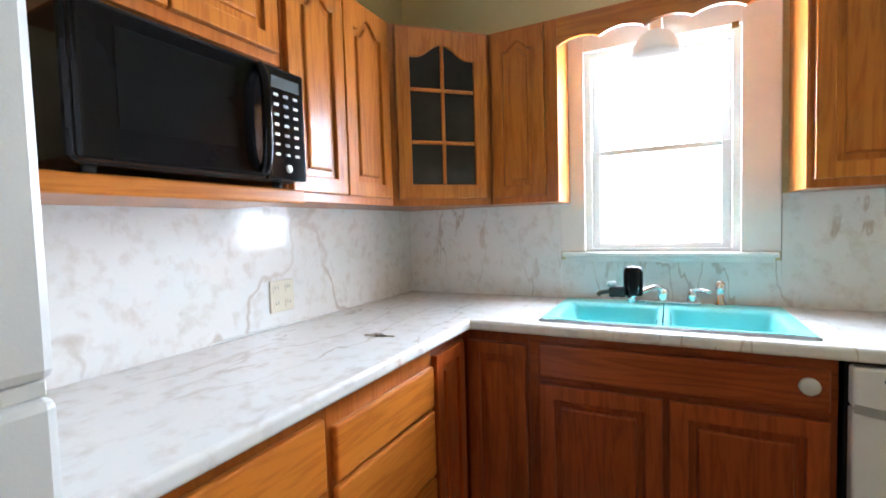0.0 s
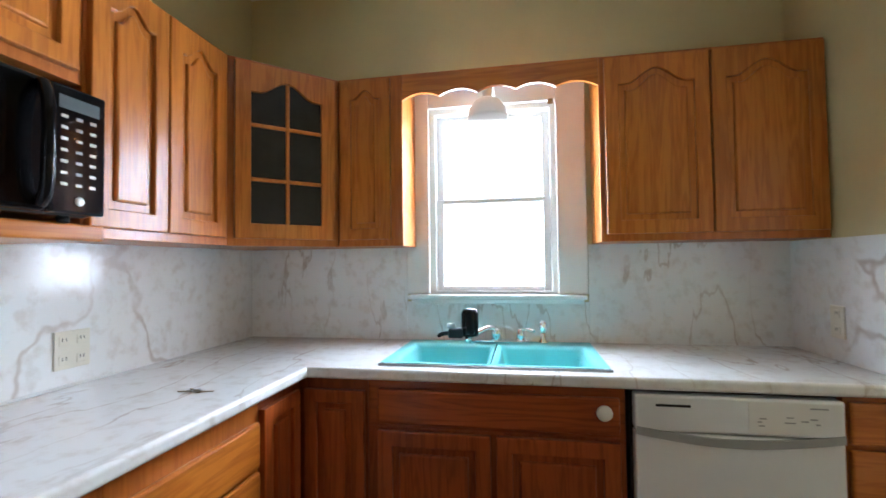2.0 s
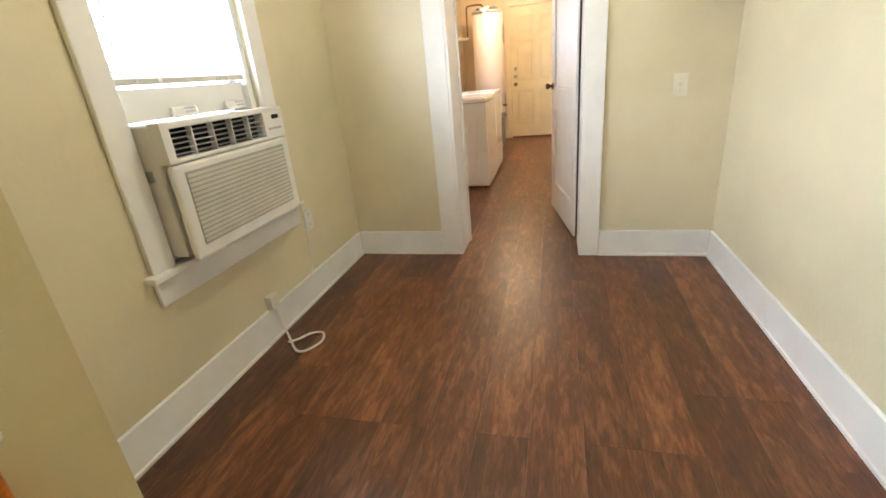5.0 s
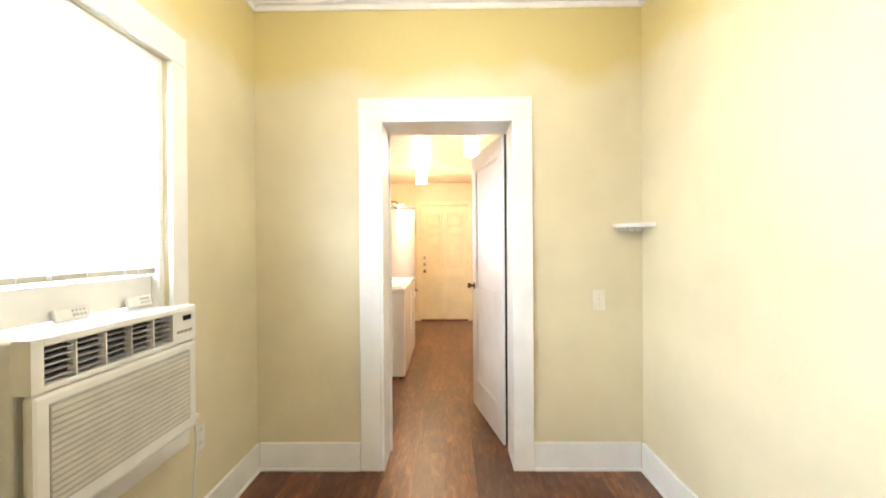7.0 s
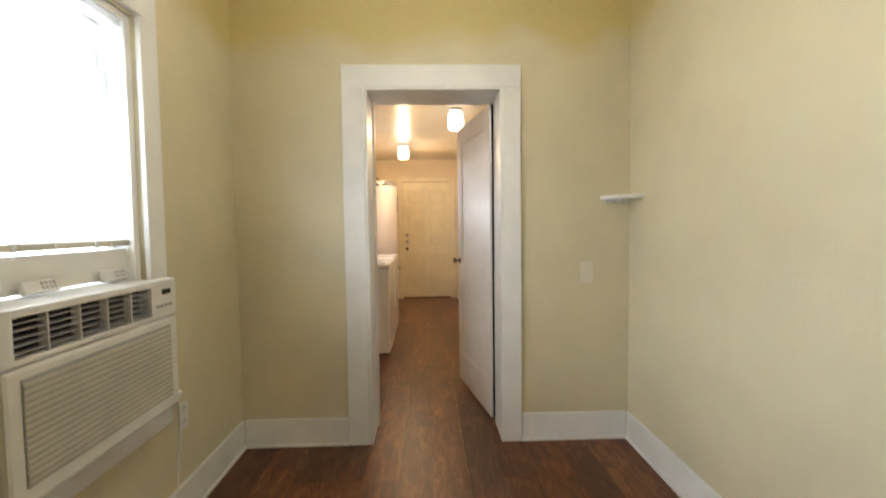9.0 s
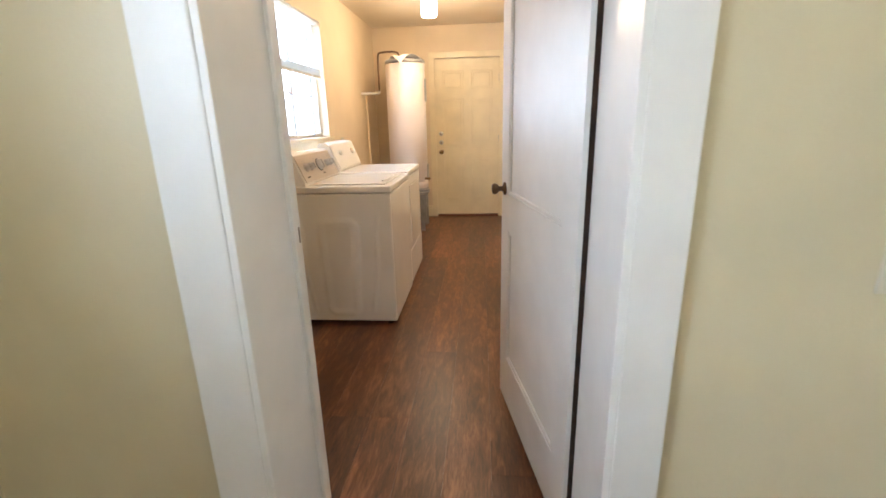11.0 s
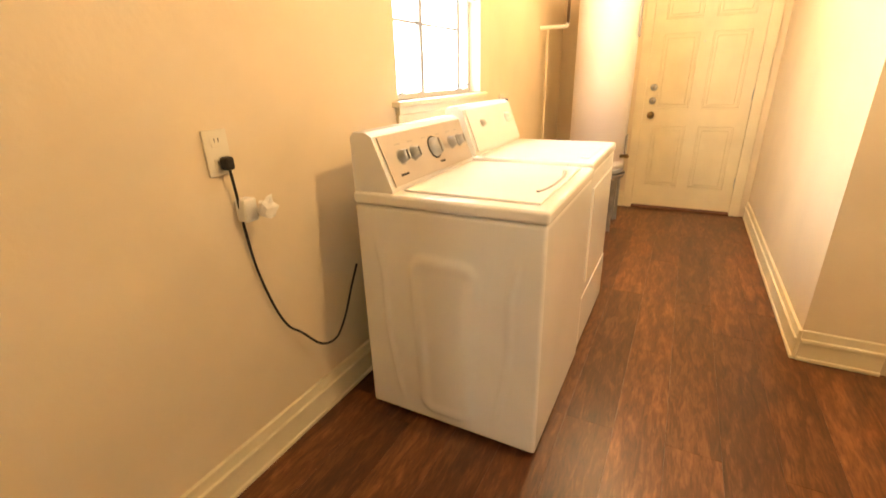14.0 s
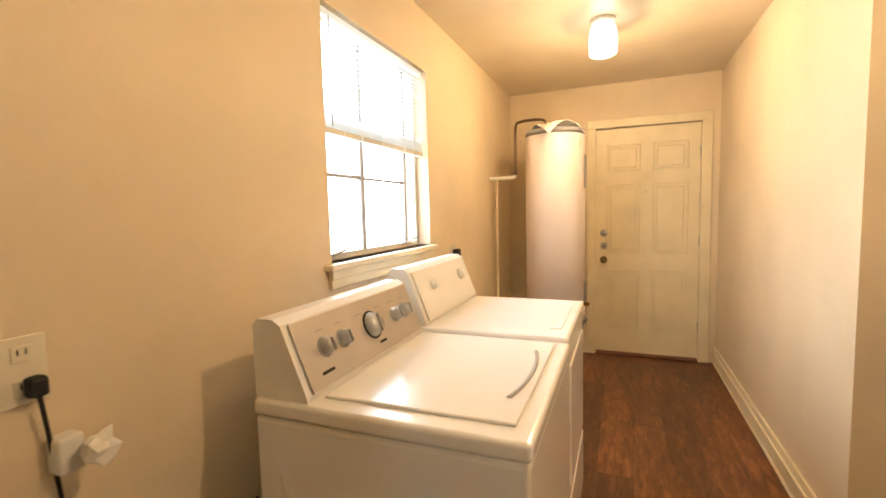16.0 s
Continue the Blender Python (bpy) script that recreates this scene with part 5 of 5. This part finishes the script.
def machine(name, x0, x1, y0, y1, top, label, category):
    """Body, top, console and base of a top-loading laundry machine; the front faces -y."""
    m = thing(name, (x0 + x1) / 2, (y0 + y1) / 2, 0, label, category)
    cube("body", x0, y0, 0.022, x1, y1, top - 0.045, APPLIANCE, m, 0.012, seg=3)
    cube("top_deck", x0 - 0.004, y0 - 0.006, top - 0.042, x1 + 0.004, y1, top, APPLIANCE, m, 0.012, seg=4)
    for x in (x0 + 0.05, x1 - 0.05):
        for y in (y0 + 0.05, y1 - 0.05):
            part("foot", lathe(bmesh.new(), [(0.02, 0), (0.016, 0.024)], 12, Matrix.Translation((x, y, 0))), BLACK_MATT, m)
    return m


def console(m, x0, x1, y1, top, h, material):
    """A sloped back console, rounded on top, with its fascia."""
    prof = [(y1, top - 0.002), (y1, top + h * 0.92), (y1 - 0.015, top + h), (y1 - 0.06, top + h), (y1 - 0.085, top + h * 0.93), (y1 - 0.155, top + 0.01), (y1 - 0.155, top - 0.002)]
    rot = Matrix.Rotation(radians(90), 4, "Z")
    bm = prism(bmesh.new(), prof, -x1, -x0, 0.006, rot)
    c = part("console", bm, APPLIANCE, m)
    a, b = Vector((0, y1 - 0.157, top + 0.018)), Vector((0, y1 - 0.089, top + h * 0.91))
    d = (b - a).normalized()
    nrm = Vector((0, -d.z, d.y))
    bm = bmesh.new()
    q = [(x0 + 0.02, a), (x1 - 0.02, a), (x1 - 0.02, b), (x0 + 0.02, b)]
    t = bmesh.new()
    f = t.faces.new([t.verts.new((x, p.y, p.z)) for x, p in q])
    g = bmesh.ops.extrude_face_region(t, geom=[f])
    bmesh.ops.translate(t, verts=[v for v in g["geom"] if isinstance(v, bmesh.types.BMVert)], vec=nrm * 0.004)
    bmesh.ops.recalc_face_normals(t, faces=t.faces)
    join(bm, t)
    fas = part("fascia", bm, material, c)
    return c, fas, a, b, nrm


ws = machine("washing_machine", 6.945, 7.622, -0.478, 0.20, 0.905, "white top-loading washing machine with silver control panel", "washing machine")
# pressed relief on the side
def smooth(a, b, v):
    u = min(1, max(0, (v - a) / (b - a)))
    return u * u * (3 - 2 * u)


def relief(u, z):
    """Depth of the pressing: a raised rounded panel and a bowed rib on either side of it."""
    half = 0.105 + 0.02 * smooth(0.1, 0.7, z)
    qx, qz = abs(u) - half + 0.06, abs(z - 0.385) - 0.315 + 0.06
    d = math.hypot(max(qx, 0), max(qz, 0)) + min(max(qx, qz), 0) - 0.06
    h = 0.013 * smooth(0.018, -0.014, d) - 0.005 * smooth(-0.02, -0.05, d)
    rib = 0.235 - 0.05 * smooth(0.45, 0.0, z) + 0.02 * smooth(0.6, 0.75, z)
    h += 0.008 * smooth(0.02, 0.0, abs(abs(u) - rib)) * smooth(0.06, 0.16, z) * smooth(0.76, 0.70, z)
    return h


NU, NZ = 96, 110
vs = [(6.9445 - relief(-0.325 + 0.65 * i / NU, 0.035 + 0.81 * k / NZ), -0.139 + 0.325 - 0.65 * i / NU, 0.035 + 0.81 * k / NZ) for k in range(NZ + 1) for i in range(NU + 1)]
fs = [(k * (NU + 1) + i, k * (NU + 1) + i + 1, (k + 1) * (NU + 1) + i + 1, (k + 1) * (NU + 1) + i) for k in range(NZ) for i in range(NU)]
me = bpy.data.meshes.new("side_panel")
me.from_pydata(vs, [], fs)
bm = bmesh.new()
bm.from_mesh(me)
bpy.data.meshes.remove(me)
for f in bm.faces:
    f.smooth = True
part("side_panel", bm, APPLIANCE, ws)
ld = cube("lid", 7.0, -0.44, 0.9045, 7.575, 0.03, 0.913, APPLIANCE, ws, 0.004)
part("lid_grip", tube(bmesh.new(), [(7.12, -0.395, 0.911), (7.2, -0.412, 0.911), (7.3, -0.418, 0.911), (7.4, -0.412, 0.911), (7.48, -0.395, 0.911)], 0.007, 8), GREY, ld, "shallow grey finger grip")
c, fas, a, b, nr = console(ws, 6.955, 7.612, 0.20, 0.905, 0.195, SILVER)
up = (b - a).normalized()
RK = Matrix.Rotation(math.atan2(-nr.y, nr.z), 4, "X")
for x, r in ((7.07, 0.021), (7.15, 0.021), (7.305, 0.034), (7.45, 0.021), (7.52, 0.021)):
    p = a + up * 0.09 + nr * 0.004
    kb = part("knob", lathe(bmesh.new(), [(r * 1.15, 0), (r * 1.1, 0.006), (r, 0.01), (r * 0.9, 0.026), (0.001, 0.028)], 22, Matrix.Translation((x, p.y, p.z)) @ RK), STEEL, c, "silver dial knob")
    part("dial_ring", lathe(bmesh.new(), [(r * 1.18, -0.0005), (r * 1.32, -0.0005), (r * 1.3, 0.002), (r * 1.18, 0.002)], 24, Matrix.Translation((x, p.y, p.z)) @ RK), BLACK_MATT if r > 0.03 else GREY, kb)
    part("pointer", box(bmesh.new(), -0.0025, -r * 0.8, 0.027, 0.0025, r * 0.8, 0.034, 0.001, 1, Matrix.Translation((x, p.y, p.z)) @ RK), GREY, kb)
for x in (7.07, 7.15, 7.25, 7.36, 7.45, 7.52):
    p = a + up * 0.135 + nr * 0.0045
    part("printed_mark", box(bmesh.new(), -0.016, -0.002, 0, 0.016, 0.002, 0.0006, 0, 1, Matrix.Translation((x, p.y, p.z)) @ RK), GREY, fas)
for x, wd in ((7.05, 0.05), (7.33, 0.04)):
    p = a + up * 0.03 + nr * 0.0045
    part("printed_mark", box(bmesh.new(), -wd / 2, -0.004, 0, wd / 2, 0.004, 0.0006, 0, 1, Matrix.Translation((x, p.y, p.z)) @ RK), BLACK_MATT, fas)

dy = machine("tumble_dryer", 7.634, 8.275, -0.47, 0.20, 0.918, "white tumble dryer standing beside the washing machine", "dryer")
cube("door", 7.70, -0.478, 0.36, 8.21, -0.468, 0.80, APPLIANCE, dy, 0.004)
cube("lower_panel", 7.645, -0.475, 0.05, 8.265, -0.469, 0.30, APPLIANCE, dy, 0.002)
cube("lint_door", 7.74, -0.44, 0.917, 8.1, -0.40, 0.921, APPLIANCE, dy, 0.002)
c, fas, a, b, nr = console(dy, 7.645, 8.265, 0.20, 0.918, 0.215, APPLIANCE)
p = a + (b - a).normalized() * 0.12 + nr * 0.004
RK2 = Matrix.Rotation(math.atan2(-nr.y, nr.z), 4, "X")
for x, r in ((8.13, 0.024), (7.80, 0.016)):
    part("knob", lathe(bmesh.new(), [(r * 1.1, 0), (r, 0.008), (r * 0.8, 0.022), (0.001, 0.024)], 20, Matrix.Translation((x, p.y, p.z)) @ RK2), PLASTIC, c)
for x in (7.80, 7.83, 8.02):
    part("printed_mark", box(bmesh.new(), -0.018, -0.002, 0, 0.018, 0.002, 0.0006, 0, 1, Matrix.Translation((x, p.y + 0.02, p.z + 0.03)) @ RK2), GREY, fas)

# water heater on a stand
WX, WY = 9.74, -0.15
wh = thing("water_heater", WX, WY, 0.46, "tall white cylindrical water heater on a metal stand", "water heater")
WM = Matrix.Translation((WX, WY, 0))
part("tank", lathe(bmesh.new(), [(0.20, 0.50), (0.225, 0.505), (0.225, 0.58), (0.222, 0.582), (0.225, 0.585), (0.225, 1.90), (0.222, 1.905)], 40, WM), PINKWHITE, wh)
part("top_cap", lathe(bmesh.new(), [(0.227, 1.915), (0.227, 1.935), (0.215, 1.95), (0.001, 1.955)], 40, WM), GREY, wh, "grey top cap")
part("base_band", lathe(bmesh.new(), [(0.21, 0.47), (0.228, 0.48), (0.228, 0.51), (0.224, 0.512)], 40, WM), GREY, wh)
cube("access_panel", WX - 0.06, WY - 0.233, 1.5, WX + 0.06, WY - 0.222, 1.75, GREY, wh, 0.003)
cube("access_panel", WX - 0.05, WY - 0.233, 0.62, WX + 0.05, WY - 0.222, 0.78, GREY, wh, 0.003)
part("label", box(bmesh.new(), -0.03, -0.004, 0, 0.03, 0.0, 0.05, 0, 1, WM @ Matrix.Rotation(radians(-28), 4, "Z") @ Matrix.Translation((0, -0.2255, 1.80)) @ Matrix.Rotation(radians(0), 4, "Z")), PAPER, wh)
part("drain_valve", lathe(bmesh.new(), [(0.014, 0), (0.014, 0.05), (0.02, 0.055), (0.001, 0.07)], 14, Matrix.Translation((WX - 0.1, WY - 0.2, 0.62)) @ Matrix.Rotation(radians(90), 4, "X")), BRASS, wh)
part("hot_pipe", tube(bmesh.new(), [(WX - 0.05, WY + 0.05, 1.95), (WX - 0.05, WY + 0.06, 2.02), (WX - 0.08, WY + 0.12, 2.035), (WX - 0.09, WY + 0.24, 2.03), (WX - 0.09, WY + 0.285, 2.0), (WX - 0.09, WY + 0.29, 1.85), (WX - 0.09, WY + 0.29, 1.62)], 0.011, 10), BRONZE, wh)
part("relief_pipe", tube(bmesh.new(), [(WX - 0.09, WY + 0.29, 1.62), (WX - 0.09, WY + 0.31, 1.60), (WX - 0.09, WY + 0.40, 1.60), (WX - 0.09, LN - 0.13 + 0.12, 1.60)], 0.015, 10), PLASTIC, wh)
part("drop_pipe", tube(bmesh.new(), [(WX - 0.02, LN - 0.05, 1.62), (WX - 0.02, LN - 0.05, 0.9), (WX - 0.02, LN - 0.05, 0.15)], 0.011, 10), CREAM, wh)
bm = bmesh.new()
t = bmesh.new()
bmesh.ops.create_grid(t, x_segments=8, y_segments=8, size=0.16)
for v in t.verts:
    r = math.hypot(v.co.x, v.co.y)
    v.co.z = 1.975 + 0.012 * math.sin(v.co.x * 30) - max(0, r - 0.16) * 1.6
g = bmesh.ops.extrude_face_region(t, geom=t.faces[:])
bmesh.ops.translate(t, verts=[v for v in g["geom"] if isinstance(v, bmesh.types.BMVert)], vec=(0, 0, 0.003))
bmesh.ops.recalc_face_normals(t, faces=t.faces)
join(bm, t, Matrix.Translation((WX - 0.09, WY - 0.02, 0)) @ Matrix.Rotation(radians(40), 4, "Z"))
single("paper_sheet", bm, PAPER, "folded paper sheet lying on the water heater", "paper")
st = thing("heater_stand", WX, WY, 0, "grey metal stand under the water heater", "stand")
part("tray", lathe(bmesh.new(), [(0.001, 0.44), (0.235, 0.44), (0.245, 0.47), (0.24, 0.47), (0.23, 0.447)], 36, WM), STEEL, st)
for sx in (-1, 1):
    for sy in (-1, 1):
        x, y = WX + sx * 0.17, WY + sy * 0.17
        bm = boxes((x - 0.025, y - 0.003, 0, x + 0.025, y + 0.003, 0.44), (x - 0.003 + sx * 0.022, y - 0.025, 0, x + 0.003 + sx * 0.022, y + 0.025, 0.44))
        part("leg", bm, STEEL, st)

# wall sockets, plug, cord
outlet("wall_socket", 6.578, LN - 0.001, 1.02, 0.075, 0.125, 1, 2, ID, IVORY, "ivory double socket above the washing machine's cord")
pg = thing("power_plug", 6.6, LN - 0.03, 0.35, "black power cord plugged into the socket", "power cord")
part("plug", box(bmesh.new(), 6.572, LN - 0.04, 1.034, 6.602, LN - 0.009, 1.072, 0.008), BLACK_MATT, pg)
part("cord", tube(bmesh.new(), [(6.588, LN - 0.028, 1.038), (6.60, LN - 0.02, 0.95), (6.61, LN - 0.012, 0.86), (6.625, LN - 0.012, 0.72), (6.66, LN - 0.015, 0.57), (6.70, LN - 0.02, 0.47), (6.745, LN - 0.03, 0.42), (6.81, LN - 0.05, 0.34), (6.87, LN - 0.07, 0.335), (6.92, LN - 0.08, 0.40), (6.97, LN - 0.09, 0.52), (7.0, LN - 0.1, 0.6)], 0.0042, 8), BLACK_MATT, pg)
wt = thing("cord_tag", 6.65, LN - 0.04, 0.86, "crumpled white paper tag on a white plastic block", "tag")
cube("block", 6.60, LN - 0.045, 0.875, 6.645, LN - 0.001, 0.945, PLASTIC, wt, 0.006)
t = bmesh.new()
bmesh.ops.create_icosphere(t, subdivisions=2, radius=0.04)
for v in t.verts:
    v.co *= 0.75 + 0.6 * noise.noise(v.co * 40)
    v.co.y *= 0.7
bm = bmesh.new()
join(bm, t, Matrix.Translation((6.655, LN - 0.075, 0.915)))
part("paper", bm, PAPER, wt)
outlet("dryer_socket", 8.80, LN - 0.001, 1.03, 0.09, 0.11, 1, 1, ID, BEIGE, "beige dryer socket on the laundry wall")
dp = thing("dryer_plug", 8.79, LN - 0.04, 0.6, "black dryer plug with a hanging cord", "power cord")
part("plug", box(bmesh.new(), 8.76, LN - 0.05, 1.055, 8.82, LN - 0.009, 1.11, 0.01), BLACK_MATT, dp)
part("cord", tube(bmesh.new(), [(8.79, LN - 0.03, 1.06), (8.78, LN - 0.03, 0.9), (8.7, LN - 0.04, 0.6), (8.5, LN - 0.05, 0.4)], 0.009, 8), BLACK_MATT, dp)


def ceiling_light(x, y, label):
    c = thing("ceiling_light", x, y, 2.2, label, "ceiling light", "laundry ceiling lights")
    m = Matrix.Translation((x, y, 0))
    part("base", lathe(bmesh.new(), [(0.07, LC - 0.001), (0.07, LC - 0.02), (0.05, LC - 0.03), (0.001, LC - 0.031)], 28, m), PLASTIC, c)
    part("shade", lathe(bmesh.new(), [(0.055, LC - 0.03), (0.072, LC - 0.06), (0.078, LC - 0.12), (0.075, 2.235), (0.06, 2.228), (0.058, 2.232), (0.071, 2.238), (0.074, LC - 0.12), (0.068, LC - 0.062), (0.05, LC - 0.033)], 28, m), LIT, c, "glowing frosted glass shade")
    part("retainer", lathe(bmesh.new(), [(0.074, 2.258), (0.079, 2.255), (0.074, 2.252)], 28, m), BRASS, c)
    return c


ceiling_light(8.97, -0.53, "lit frosted glass ceiling light near the back door")
ceiling_light(7.06, -1.155, "lit frosted glass ceiling light near the doorway")

# ---- floor ----
fl = tagged(part("floor", boxes((-0.15, KS - 0.15, -0.06, AX, 0.2, -0.0085), (AX, -2.75, -0.06, LE + 0.15, LN + 0.16, -0.0085)), BLACK_MATT), "dark reddish brown wood-look plank floor", "floor", "", "structure")
PW, PL = 0.178, 1.22


def plank_mesh(l):
    bm = box(bmesh.new(), 0.0002, 0.0002, -0.008, l - 0.0002, PW - 0.0002, 0.0)
    e = [e for e in bm.edges if all(v.co.z > -0.001 for v in e.verts)]
    bmesh.ops.bevel(bm, geom=e, offset=0.0004, segments=1, affect="EDGES")
    me = bpy.data.meshes.new("plank")
    bm.to_mesh(me)
    bm.free()
    me.materials.append(FLOOR)
    return me


rng = random.Random(7)
meshes = {}
for r in range(33):
    y = LN - (r + 1) * PW
    runs = [(-0.1, AX)] if y < 0.02 else []
    if y > -2.23:
        runs.append((AX, LE + 0.08))
    elif y > -2.75:
        runs.append((LX - 0.1, JX + 0.1))
    if len(runs) == 2 and runs[0][1] == runs[1][0]:
        runs = [(-0.1, runs[1][1])]
    for lo, hi in runs:
        x, end = lo, lo + PL - rng.choice((0.0, 0.31, 0.62, 0.93))
        while x < hi - 0.01:
            end = min(end, hi)
            size = round(end - x, 3)
            if size not in meshes:
                meshes[size] = plank_mesh(size)
            s = new("plank", meshes[size])
            s.parent, s.location = fl, (x, y, 0)
            x, end = end, end + PL
